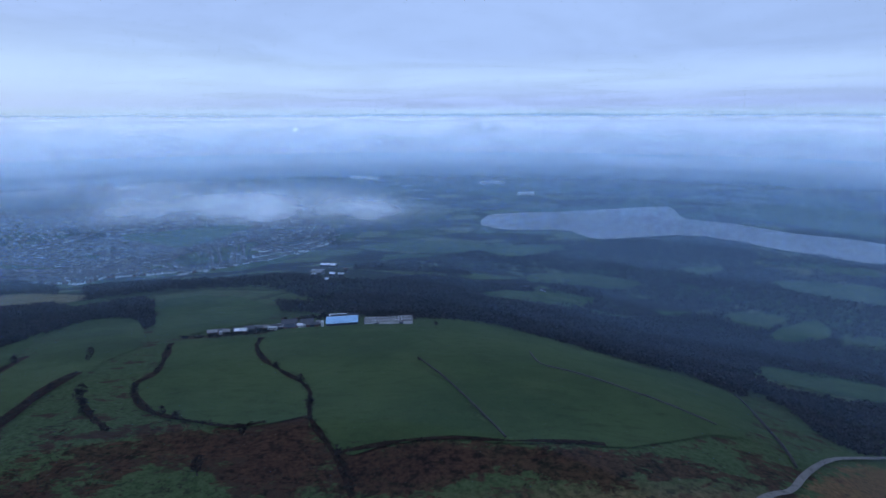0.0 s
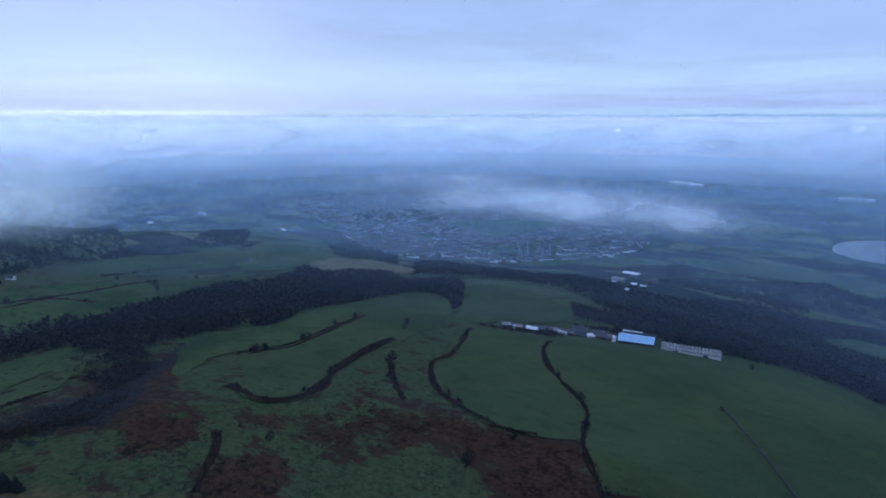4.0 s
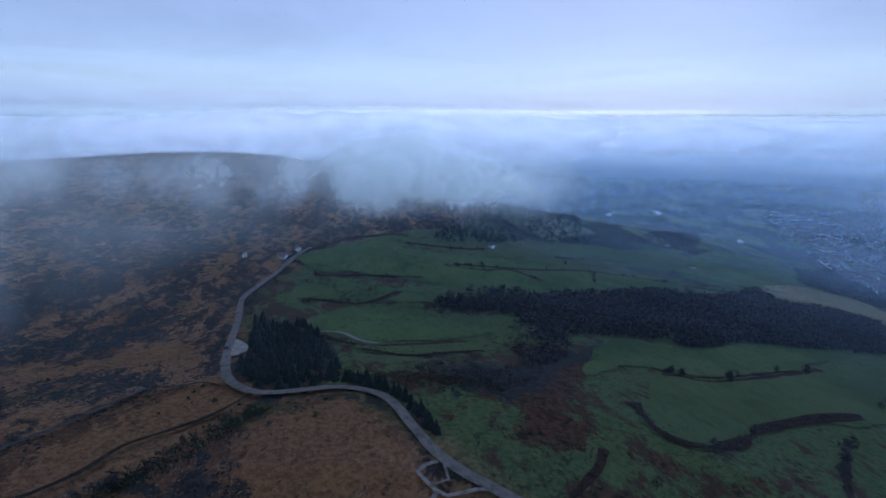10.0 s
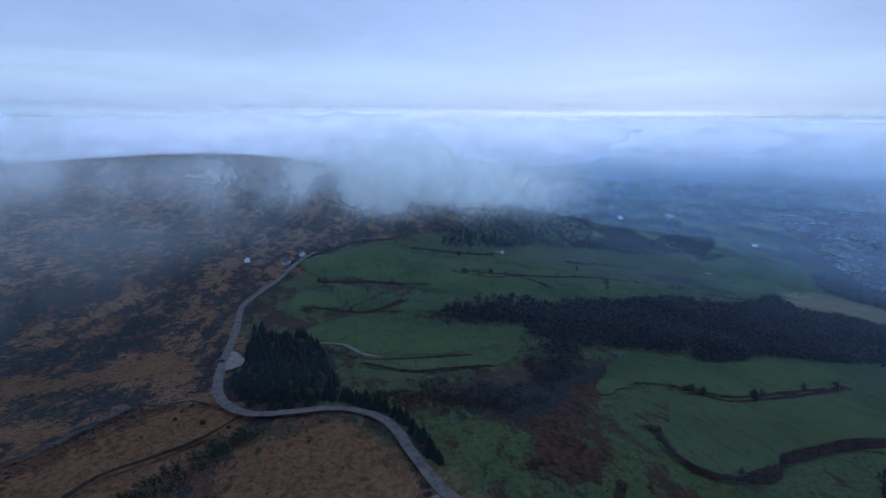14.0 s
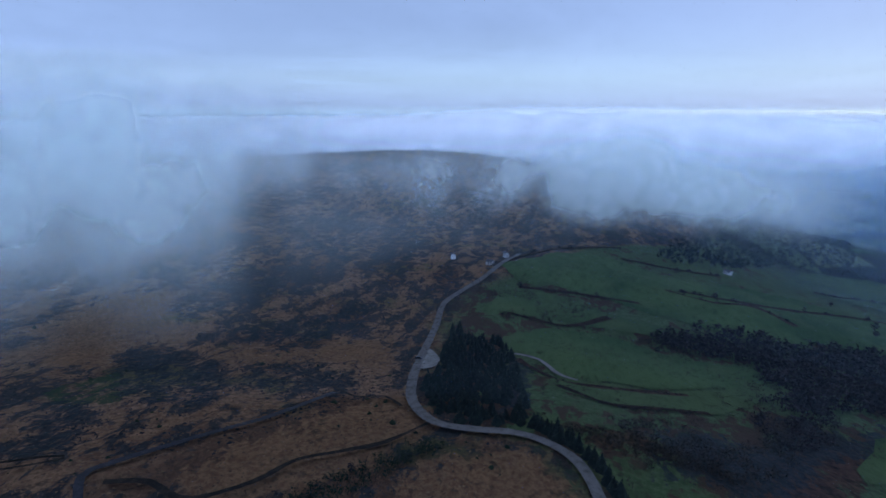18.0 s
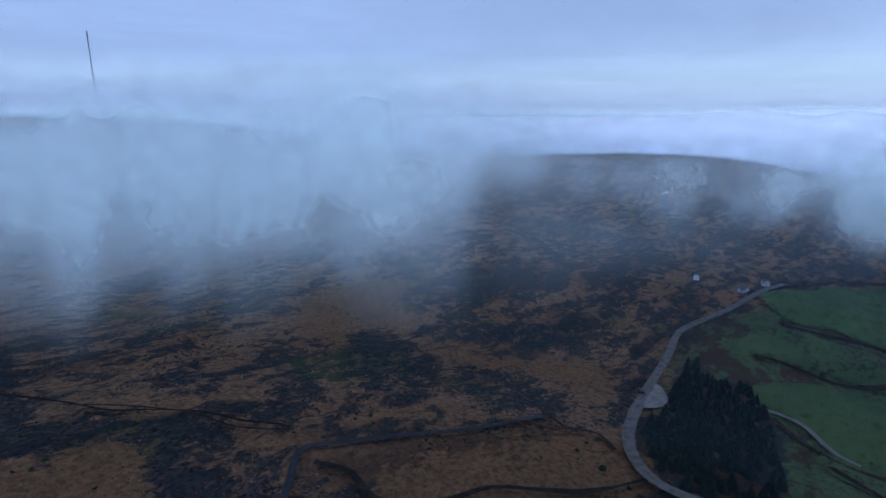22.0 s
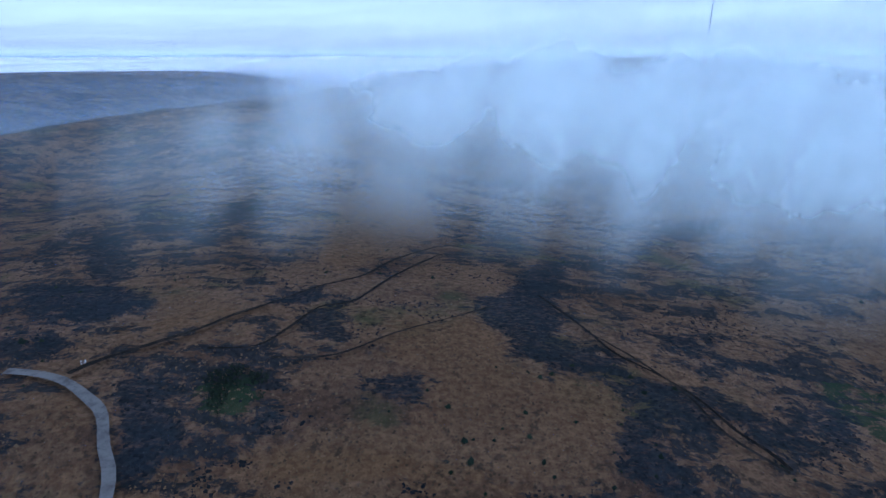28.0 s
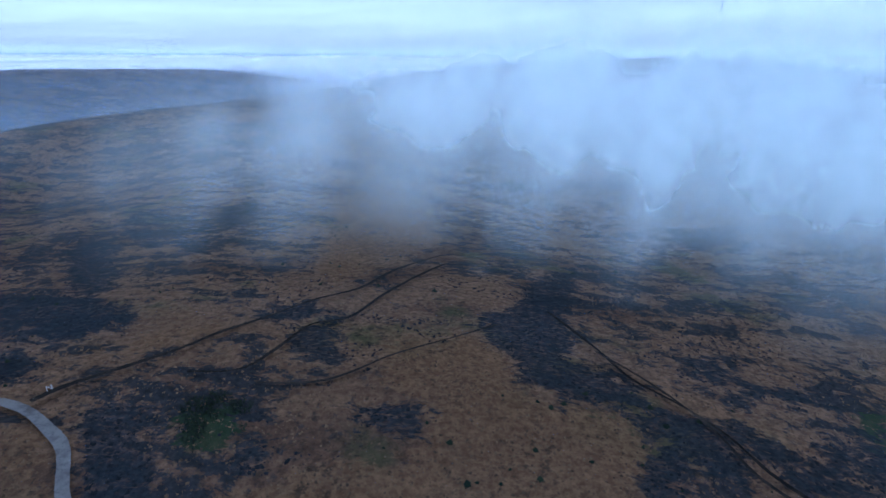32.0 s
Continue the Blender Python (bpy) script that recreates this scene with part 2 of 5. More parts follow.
def make_grass(name, dark, light):
    mat, g = material(name)
    at = g.node("ShaderNodeNewGeometry").outputs["Position"]
    c = g.mix(g.ramp(g.noise(at, 0.012, 4.0, 0.6), 0.35, 0.65), dark, light)
    c = g.mix(g.ramp(g.noise(g.stretch(at, 1, 3, 1, 35), 0.09, 6.0, 0.68), 0.46, 0.72, 0.0, 0.75), c, tuple(v * 0.6 for v in dark))
    c = g.mix(g.ramp(g.noise(at, 0.03, 5.0, 0.6), 0.5, 0.7, 0.0, 0.5), c, (0.072, 0.090, 0.034))
    c = g.mix(g.m("MULTIPLY", g.ramp(g.noise(at, 0.30, 5.0, 0.7), 0.58, 0.70, 0.0, 0.8), g.ramp(g.noise(at, 0.02, 4.0), 0.48, 0.62)), c, (0.024, 0.022, 0.013))
    c = g.mix(g.ramp(g.noise(at, 0.7, 4.0, 0.7), 0.45, 0.8, 0.0, 0.5), c, tuple(v * 1.35 for v in light))
    own = g.node("ShaderNodeObjectInfo").outputs["Random"]
    c = g.mix(g.ramp(own, 0, 1, 0.0, 0.4), c, (0.055, 0.070, 0.032))
    finish(g, c, 1.0, g.noise(at, 0.5, 5.0), 0.6, 0.5, 0.02)
    return mat


def from_middle(g, at):
    xyz = g.node("ShaderNodeSeparateXYZ", None, Vector=at).outputs
    flat = g.node("ShaderNodeCombineXYZ", None, X=g.m("ADD", xyz[0], 60.0), Y=g.m("SUBTRACT", xyz[1], 20.0), Z=0.0).outputs[0]
    return xyz[2], g.node("ShaderNodeVectorMath", {"operation": "LENGTH"}, i0=flat).outputs["Value"]


def veil(g, depth, tone):
    """A thin sheet of droplets that scatters light to both sides; depth says how thick it is for the eye."""
    alpha = g.m("SUBTRACT", 1.0, g.m("POWER", 2.71828, g.m("MULTIPLY", depth, -1.0)))
    lit = g.node("ShaderNodeAddShader", None, i0=g.node("ShaderNodeBsdfDiffuse", None, Color=tone).outputs[0], i1=g.node("ShaderNodeBsdfTranslucent", None, Color=tone).outputs[0]).outputs[0]
    g.node("ShaderNodeOutputMaterial", None, Surface=g.node("ShaderNodeMixShader", None, i0=alpha, i1=g.node("ShaderNodeBsdfTransparent").outputs[0], i2=lit).outputs[0])


def make_haze():
    """Haze of the valley, thinning upwards; made thicker close by to lift dark tones."""
    mat, g = material("haze")
    up, radius = from_middle(g, g.node("ShaderNodeNewGeometry").outputs["Position"])
    thick = g.m("MULTIPLY", g.ramp(up, 60, 372, 1.0, 0.02), g.m("ADD", g.ramp(radius, 250, 1500, 0.00029, 0.00048), g.ramp(radius, 100, 320, 0.0005, 0.0)))
    veil(g, g.m("MULTIPLY", g.m("MULTIPLY", radius, HAZE_STEP), thick), HAZE_BLUE)
    return mat


def polar(g, at):
    """Bearing (radians, 0 to the west), range from the middle and height."""
    up, radius = from_middle(g, at)
    xyz = g.node("ShaderNodeSeparateXYZ", None, Vector=at).outputs
    turn = g.m("ARCTAN2", g.m("SUBTRACT", xyz[1], MIDDLE[1]), g.m("SUBTRACT", MIDDLE[0], xyz[0]))
    return turn, radius, up


def bank_sum(g, at, wisp, banks):
    """Banks of cloud: bearing to the left of +y, range, height; half sizes along, out and up; thickness; where the wisps close."""
    turn, radius, up = polar(g, at)
    total = 0.0
    for (bearing, far, z), (along, out, tall), dense, lo, hi in banks:
        a = g.m("MULTIPLY", g.m("SUBTRACT", turn, radians(90 - bearing)), far / along)
        b = g.m("MULTIPLY", g.m("SUBTRACT", radius, far), 1 / out)
        c = g.m("MULTIPLY", g.m("SUBTRACT", up, z), 1 / tall)
        local = g.node("ShaderNodeCombineXYZ", None, X=a, Y=b, Z=c).outputs[0]
        body = g.ramp(g.node("ShaderNodeVectorMath", {"operation": "LENGTH"}, i0=local).outputs["Value"], 0.0, 1.0, 1.0, 0.0)
        shape = g.ramp(g.m("ADD", wisp, g.m("MULTIPLY", body, 0.28)), lo, hi - 0.10)
        total = g.m("ADD", total, g.m("MULTIPLY", g.m("MULTIPLY", g.m("POWER", body, 0.7), g.m("ADD", g.m("MULTIPLY", shape, 0.78), 0.22)), dense))
    return total


def make_cloud(name, banks, step, size, tone, run, arc, rise=(0.0, 66.0), ragged=72.0):
    """Low cloud: soft-edged banks torn into hanging wisps, drawn out along the camera's lines of sight."""
    mat, g = material(name)
    at = g.node("ShaderNodeNewGeometry").outputs["Position"]
    turn, radius, up = polar(g, at)
    rolled = g.node("ShaderNodeCombineXYZ", None, X=g.m("MULTIPLY", turn, arc * run[0]), Y=g.m("MULTIPLY", radius, run[1]), Z=g.m("MULTIPLY", up, run[2])).outputs[0]
    wisp = g.m("ADD", g.m("MULTIPLY", g.noise(rolled, size * 1.4, 5.0, 0.5, 0.1), 0.66), g.m("MULTIPLY", g.noise(rolled, size * 0.55, 3.0), 0.34))
    wisp = g.m("ADD", g.m("MULTIPLY", g.m("SUBTRACT", wisp, 0.5), 1.8), 0.5)
    above = g.node("ShaderNodeAttribute", {"attribute_name": "above"}).outputs["Fac"]
    thick = g.m("MULTIPLY", bank_sum(g, at, wisp, banks), g.m("MULTIPLY", g.ramp(above, -2.0, 9.0), g.ramp(g.m("ADD", above, g.m("MULTIPLY", g.m("SUBTRACT", wisp, 0.5), ragged)), *rise)))
    veil(g, g.m("MINIMUM", g.m("MULTIPLY", thick, step), 0.34), tone)
    return mat


def make_far_fog():
    """The sheet of fog over the far plain, thickest towards the west."""
    mat, g = material("far_fog")
    at = g.node("ShaderNodeNewGeometry").outputs["Position"]
    up, radius = from_middle(g, at)
    swell = g.noise(g.stretch(at, 1, 1, 3.0), 0.0022, 3.0, 0.5)
    thick = g.m("MULTIPLY", g.ramp(radius, 2200, 4600), g.ramp(g.m("ADD", up, g.m("MULTIPLY", swell, 70.0)), 315, 385, 1.0, 0.0))
    thick = g.m("MULTIPLY", thick, g.m("MULTIPLY", g.ramp(swell, 0.05, 0.65), 0.0019))
    thick = g.m("ADD", thick, bank_sum(g, at, swell, [((84, 2450, 255), (1900, 1200, 135), 0.0036, 0.34, 0.78)]))
    veil(g, g.m("MULTIPLY", g.m("MULTIPLY", radius, 0.16), thick), FOG_WHITE)
    return mat


# middle of the camera's path; the haze and cloud sheets are centred on it
MIDDLE = (-60.0, 20.0)
HAZE_STEP = 0.26
MIST_WHITE = (0.60, 0.64, 0.625)
FOG_WHITE = (0.97, 0.95, 0.94)
HAZE_BLUE = (0.29, 0.452, 0.61)
# bearing, range and height; half sizes along, out and up; thickness; from and to which the wisps close
TOWN_CLOUD = [
    ((19, 1620, 96), (620, 190, 62), 0.0085, 0.40, 1.04),
    ((9, 1500, 82), (360, 160, 56), 0.0090, 0.40, 1.04),
    ((356, 1440, 55), (220, 120, 50), 0.0040, 0.50, 1.05),
    ((30, 1760, 130), (620, 180, 46), 0.0030, 0.46, 1.0),
]
HILL_CLOUD = [
    ((86, 715, 258), (220, 140, 92), 0.0260, 0.44, 1.02),
    ((76, 780, 246), (210, 140, 86), 0.0270, 0.42, 1.02),
    ((68, 920, 234), (150, 120, 74), 0.0180, 0.44, 1.02),
    ((101, 695, 254), (190, 130, 84), 0.0110, 0.50, 1.06),
    ((114, 715, 260), (220, 130, 66), 0.0075, 0.50, 1.06),
    ((95, 640, 240), (420, 150, 80), 0.0024, 0.20, 1.0),
]
THIN_MIST = [
    ((168, 340, 258), (420, 190, 62), 0.0034, 0.40, 1.0),
    ((140, 400, 250), (320, 180, 58), 0.0034, 0.44, 1.0),
    ((107, 540, 226), (340, 200, 62), 0.0016, 0.44, 1.0),
    ((192, 420, 262), (260, 190, 52), 0.0030, 0.40, 1.0),
]
MOOR_CLOUD = [
    ((149, 430, 296), (280, 140, 97), 0.0180, 0.36, 1.12),
    ((163, 445, 297), (230, 140, 94), 0.0155, 0.38, 1.12),
    ((134, 520, 308), (280, 140, 104), 0.0175, 0.36, 1.10),
    ((122, 600, 306), (150, 110, 78), 0.0130, 0.40, 1.10),
    ((138, 430, 296), (160, 110, 98), 0.0105, 0.38, 1.12),
    ((177, 460, 302), (210, 130, 92), 0.0100, 0.46, 1.06),
    ((190, 470, 288), (200, 120, 74), 0.0060, 0.48, 1.08),
    ((157, 340, 268), (210, 90, 72), 0.0065, 0.46, 1.08),
    ((142, 370, 264), (180, 90, 72), 0.0080, 0.46, 1.08),
    ((165, 410, 284), (600, 220, 92), 0.0030, 0.30, 1.05),
]

ground_mat = make_ground()
pasture_mat = make_grass("pasture", (0.027, 0.056, 0.020), (0.056, 0.088, 0.030))
rough_pasture_mat = make_grass("rough_pasture", (0.026, 0.050, 0.017), (0.056, 0.084, 0.029))
stubble_mat = make_grass("stubble", (0.12, 0.10, 0.055), (0.17, 0.14, 0.08))
gravel_mat = plain("pale_gravel", (0.175, 0.155, 0.138), (0.085, 0.075, 0.066), 0.95, 0.3, 0.1)
peat_mat = plain("wet_peat_ditch", (0.014, 0.014, 0.017), (0.04, 0.039, 0.046), 0.6, 0.3, 0.12)
# dark tone for trodden paths, and for the painted shade of gullies
trod_shade_mat = plain("trodden_earth_and_shade", (0.014, 0.012, 0.010), (0.045, 0.033, 0.024), 1.0, 0.25, 0.02)
bracken_mat = plain("dead_bracken", (0.046, 0.026, 0.018), (0.016, 0.011, 0.009), 1.0, 0.25, 0.02)
wall_mat = plain("gritstone", (0.06, 0.055, 0.05), (0.035, 0.033, 0.03), 0.9, 0.8)
bare_mat = twigs("bare_winter_twigs", (0.016, 0.013, 0.014), (0.042, 0.031, 0.030))
fir_mat = twigs("needles_and_spur_shade", (0.007, 0.012, 0.010), (0.018, 0.026, 0.020))
scrub_mat = twigs("scrub", (0.016, 0.015, 0.011), (0.055, 0.042, 0.030))
heather_mat = twigs("heather", (0.009, 0.010, 0.012), (0.025, 0.023, 0.023))
tussock_mat = twigs("dry_grass", (0.05, 0.03, 0.016), (0.20, 0.115, 0.055))
gorse_mat = twigs("green_scrub", (0.009, 0.015, 0.008), (0.026, 0.034, 0.015))
bark_mat = plain("bark", (0.045, 0.035, 0.03), (0.025, 0.02, 0.018), 0.9, 2.0)
slate_mat = plain("slate", (0.075, 0.075, 0.085), (0.045, 0.045, 0.05), 0.7, 0.5)
render_mat = plain("pale_render", (0.68, 0.67, 0.65), (0.46, 0.44, 0.42), 0.8, 0.4)
brick_mat = plain("red_brick", (0.17, 0.085, 0.065), (0.11, 0.06, 0.05), 0.9, 0.6)
blue_mat = plain("blue_sheet_roof", (0.26, 0.45, 0.62), (0.20, 0.36, 0.52), 0.45, 0.15, 0.4)
sheet_mat = plain("grey_sheet_roof", (0.26, 0.25, 0.25), (0.17, 0.15, 0.145), 0.6, 0.3)
white_mat = plain("white_sheet_roof", (0.72, 0.73, 0.74), (0.5, 0.5, 0.5), 0.5, 0.2)
dark_sheet_mat = plain("dark_cladding", (0.035, 0.045, 0.065), (0.05, 0.055, 0.07), 0.6, 0.3)
glass_mat = plain("window_glass", (0.02, 0.025, 0.03), (0.03, 0.03, 0.035), 0.1, 0.3, 0.6)
steel_mat = plain("galvanised_steel", (0.16, 0.16, 0.17), (0.11, 0.11, 0.12), 0.5, 0.3, 0.5)


def make_water():
    mat, g = material("reservoir_water")
    at = g.node("ShaderNodeNewGeometry").outputs["Position"]
    finish(g, (0.03, 0.04, 0.055), g.ramp(g.noise(at, 0.006, 3.0), 0.3, 0.7, 0.14, 0.26), g.noise(at, 0.35, 3.0), 0.2, 0.3, 0.5)
    return mat


water_mat = make_water()

# ---------------------------------------------------------------- the lie of the land
# bell-shaped rises and dips, fitted so the ground suits the camera's view
BROAD_HILLS = [
    (-400, -1100, 312.4, 1100),
    (1700, -3200, 194.8, 1100),
    (800, -1600, -104.5, 600),
    (1600, 0, -67, 600),
    (-2000, 800, -25.5, 600),
    (3100, -3200, -51, 1100),
    (-400, -2000, -12, 600),
    (-1800, -3200, 54.2, 1100),
    (-400, 2000, -2.7, 600),
    (800, 1600, -14.7, 600),
    (-3200, -1800, 38.1, 1100),
    (1600, 1600, 9.9, 600),
    (300, -3200, 136.8, 1100),
    (-1200, 2000, 9.8, 600),
    (1600, -2000, 74.2, 600),
    (-2000, -400, 24.7, 600),
    (0, -2000, -102.3, 600),
    (2050, -2150, 66.3, 520),
    (1600, -2650, -28.8, 420),
    (650, -3220, -65.8, 420),
    (200, -3300, -71.9, 420),
]
SPURS = [
    (-1300, 20, 53.8, 330),
    (680, 680, -22.3, 330),
    (460, -420, 46.7, 330),
    (-640, -640, -11.3, 330),
    (-860, 1120, -74.7, 330),
    (-1080, 680, 80.9, 330),
    (-1080, -200, 41.2, 330),
    (-1080, -640, -25, 330),
    (1120, -1300, -7.3, 330),
    (-1300, 460, -80.4, 330),
    (-860, 240, 74.6, 330),
    (20, -1080, 33.1, 330),
    (-640, -1300, 27.7, 330),
]
KNOLLS = [
    (-30, 300, 39.8, 180),
    (20, -100, 21.4, 100),
    (-140, -470, -44.2, 180),
    (-580, -140, -21.3, 180),
    (-250, 740, 20.6, 180),
    (630, 190, -36, 180),
    (300, 740, -25.1, 180),
    (-800, 410, -79.9, 180),
    (140, 260, 8.9, 100),
    (20, 440, 10.6, 100),
    (-340, -100, -14.6, 100),
    (-220, 80, 23.5, 100),
    (260, -460, -45.3, 100),
    (630, -800, -4.5, 180),
    (-360, -580, -13.9, 180),
    (-340, 140, -12.1, 100),
    (-40, 20, -8.5, 100),
    (190, -800, -17.3, 180),
    (-280, 440, -8.4, 100),
    (-800, -30, -59, 180),
    (-470, 630, 1.1, 180),
    (140, -40, 31.4, 100),
    (-160, -100, 18.3, 100),
    (-30, 740, 16.6, 180),
    (80, 200, 17.1, 100),
    (-280, 320, 12.9, 100),
    (300, -580, 27.1, 180),
    (-40, -280, 12.1, 100),
    (410, 410, 13.8, 180),
    (-30, -800, 13.6, 180),
]

LAKE = [(116, 1670), (186, 1842), (426, 1881), (644, 1945), (823, 1976), (786, 1753), (899, 1652), (990, 1519), (1143, 1370), (1002, 1191), (895, 1258), (773, 1411), (676, 1498), (424, 1449), (357, 1563), (193, 1576)]
LAKE_LEVEL = 12.0


def outline(points, steps=6, closed=True):
    """A smooth line through the points."""
    pts = [np.array(p, float) for p in points]
    n, out = len(pts), []
    for i in range(n if closed else n - 1):
        a, b, c, d = (pts[(i + k) % n] if closed else pts[min(max(i + k, 0), n - 1)] for k in (-1, 0, 1, 2))
        for s in range(steps):
            t = s / steps
            out.append(0.5 * (2 * b + (c - a) * t + (2 * a - 5 * b + 4 * c - d) * t * t + (3 * b - a - 3 * c + d) * t ** 3))
    if not closed:
        out.append(pts[-1])
    return np.array(out)


def inside(x, y, poly):
    x, y = np.asarray(x, float), np.asarray(y, float)
    hit = np.zeros(x.shape, bool)
    q = np.roll(poly, -1, axis=0)
    for (ax, ay), (bx, by) in zip(poly, q):
        if ay != by:
            hit ^= ((ay > y) != (by > y)) & (x < (bx - ax) * (y - ay) / (by - ay) + ax)
    return hit


def off_line(x, y, line, closed=False):
    """Distance from a line."""
    x, y = np.asarray(x, float), np.asarray(y, float)
    best = np.full(x.shape, 1e9)
    ends = np.roll(line, -1, axis=0) if closed else line[1:]
    for a, b in zip(line, ends):
        d = b - a
        t = np.clip(((x - a[0]) * d[0] + (y - a[1]) * d[1]) / max(d @ d, 1e-9), 0, 1)
        best = np.minimum(best, np.hypot(x - a[0] - t * d[0], y - a[1] - t * d[1]))
    return best


LAKE_LINE = outline(LAKE, 4)


def height(x, y):
    x, y = np.asarray(x, float), np.asarray(y, float)
    h = 10.0 + 0 * x
    for forms in (BROAD_HILLS, SPURS, KNOLLS):
        for a, b, c, r in forms:
            h = h + c * np.exp(-((x - a) ** 2 + (y - b) ** 2) / (2.0 * r * r))
    near = (x > 0) & (x < 1500) & (y > 900) & (y < 2300)
    if np.any(near):
        out = off_line(x, y, LAKE_LINE, True) * np.where(inside(x, y, LAKE_LINE), -1, 1)
        s = np.clip((40 - out) / 50, 0, 1)
        bank = np.maximum(h, LAKE_LEVEL + 2)
        h = np.where(near & (out < 250), bank * (1 - s) + (LAKE_LEVEL - 4) * s, h)
    return h


def lattice(x, y, size, seed=0):
    """Smooth noise from 0 to 1 over the plan."""
    x, y = np.asarray(x, float) / size, np.asarray(y, float) / size
    ix, iy = np.floor(x).astype(np.int64), np.floor(y).astype(np.int64)
    fx, fy = x - ix, y - iy
    fx, fy = fx * fx * (3 - 2 * fx), fy * fy * (3 - 2 * fy)

    def dice(a, b):
        k = (a * 374761393 + b * 668265263 + seed * 1442695041) & 0x7FFFFFFF
        k = ((k ^ (k >> 13)) * 1274126177) & 0x7FFFFFFF
        return ((k ^ (k >> 16)) & 0xFFFF) / 65535.0

    top = dice(ix, iy) * (1 - fx) + dice(ix + 1, iy) * fx
    low = dice(ix, iy + 1) * (1 - fx) + dice(ix + 1, iy + 1) * fx
    return top * (1 - fy) + low * fy


MOOR_EDGE = [(-6000, -300), (-1500, 260), (-1000, 330), (-760, 210), (-650, 80), (-450, -20), (-250, -5), (-225, 52), (-165, 85), (-145, 105), (-100, 130), (-40, 150), (60, 165), (125, 172), (250, 120), (500, -150), (900, -500), (6000, -2500)]


def moor_share(x, y):
    edge = np.interp(x, [p[0] for p in MOOR_EDGE], [p[1] for p in MOOR_EDGE])
    return np.clip((edge - y) / 24 + 0.5, 0, 1)


def add_mesh(name, verts, faces, mat, parent=None, smooth=False):
    me = bpy.data.meshes.new(name)
    me.from_pydata([tuple(v) for v in verts], [], [tuple(f) for f in faces])
    me.materials.append(mat)
    if smooth:
        me.polygons.foreach_set("use_smooth", [True] * len(me.polygons))
    ob = new(name, me)
    if parent is not None:
        ob.parent = parent
    return ob


def build_ground():
    spokes = 900
    radii = np.concatenate([[0.0], np.geomspace(6, 85, 40, endpoint=False), np.geomspace(85, 620, 230, endpoint=False), np.geomspace(620, 5900, 130)])
    rings = len(radii) - 1
    turn = np.linspace(0, 2 * np.pi, spokes, endpoint=False)
    r, a = np.meshgrid(radii[1:], turn, indexing="ij")
    x = np.concatenate([[0.0], (r * np.cos(a)).ravel()]) + MIDDLE[0]
    y = np.concatenate([[0.0], (r * np.sin(a)).ravel()]) + MIDDLE[1]
    z = height(x, y)
    moor = moor_share(x, y)
    far = np.hypot(x - MIDDLE[0], y - MIDDLE[1])
    z -= moor * (1.3 * lattice(x, y, 16, 1) + 0.8 * lattice(x, y, 6, 2)) * np.clip(700 / np.maximum(far, 1), 0, 1)
    verts = np.stack([x, y, z], 1)
    faces = []
    for j in range(spokes):
        faces.append((0, 1 + j, 1 + (j + 1) % spokes))
    i, j = np.meshgrid(np.arange(rings - 1), np.arange(spokes), indexing="ij")
    k = (j + 1) % spokes
    quads = np.stack([1 + i * spokes + j, 1 + (i + 1) * spokes + j, 1 + (i + 1) * spokes + k, 1 + i * spokes + k], -1).reshape(-1, 4)
    faces += quads.tolist()
    ob = add_mesh("ground", verts.tolist(), faces, ground_mat, smooth=True)
    slope = np.clip((np.minimum(z - 95, 900 - far) / 60), 0, 1)
    dark = np.where(moor > 0.5, 0.5 + np.where(x < -420, 0.07, -0.02) * np.clip((far - 300) / 300, 0, 1), 0.22)
    for points, gain in PATCHES:
        line = outline(points, 4)
        lo, hi = line.min(0) - 25, line.max(0) + 25
        k = np.nonzero((x > lo[0]) & (x < hi[0]) & (y > lo[1]) & (y < hi[1]))[0]
        out = off_line(x[k], y[k], line, True) * np.where(inside(x[k], y[k], line), -1, 1)
        dark[k] += gain * np.clip(0.5 - out / 9, 0, 1)
    red = 0 * x
    for points in RED_GRASS:
        line = outline(points, 4)
        red = np.maximum(red, np.clip(0.5 - off_line(x, y, line, True) * np.where(inside(x, y, line), -1, 1) / 14, 0, 1))
    layer = ob.data.color_attributes.new("cover", "FLOAT_COLOR", "POINT")
    layer.data.foreach_set("color", np.stack([moor, slope, np.clip(dark, 0, 1), np.clip(red, 0, 1)], 1).astype(np.float32).ravel())
    marks = []
    for stands, soft in ((BRACKEN, 18), (HEATHER, 16), (STRAW, 20), (GREEN, 10)):
        v = 0 * x
        for gain, points in stands:
            line = outline(points, 4)
            lo, hi = line.min(0) - soft, line.max(0) + soft
            k = np.nonzero((x > lo[0]) & (x < hi[0]) & (y > lo[1]) & (y < hi[1]))[0]
            out = off_line(x[k], y[k], line, True) * np.where(inside(x[k], y[k], line), -1, 1)
            v[k] = np.maximum(v[k], gain * np.clip(0.5 - out / soft, 0, 1))
        marks.append(v)
    layer = ob.data.color_attributes.new("stands", "FLOAT_COLOR", "POINT")
    layer.data.foreach_set("color", np.stack(marks, 1).astype(np.float32).ravel())
    return tagged(ob, "rolling upland of brown moor grass and heather above a hazy valley", "ground", kind="structure")


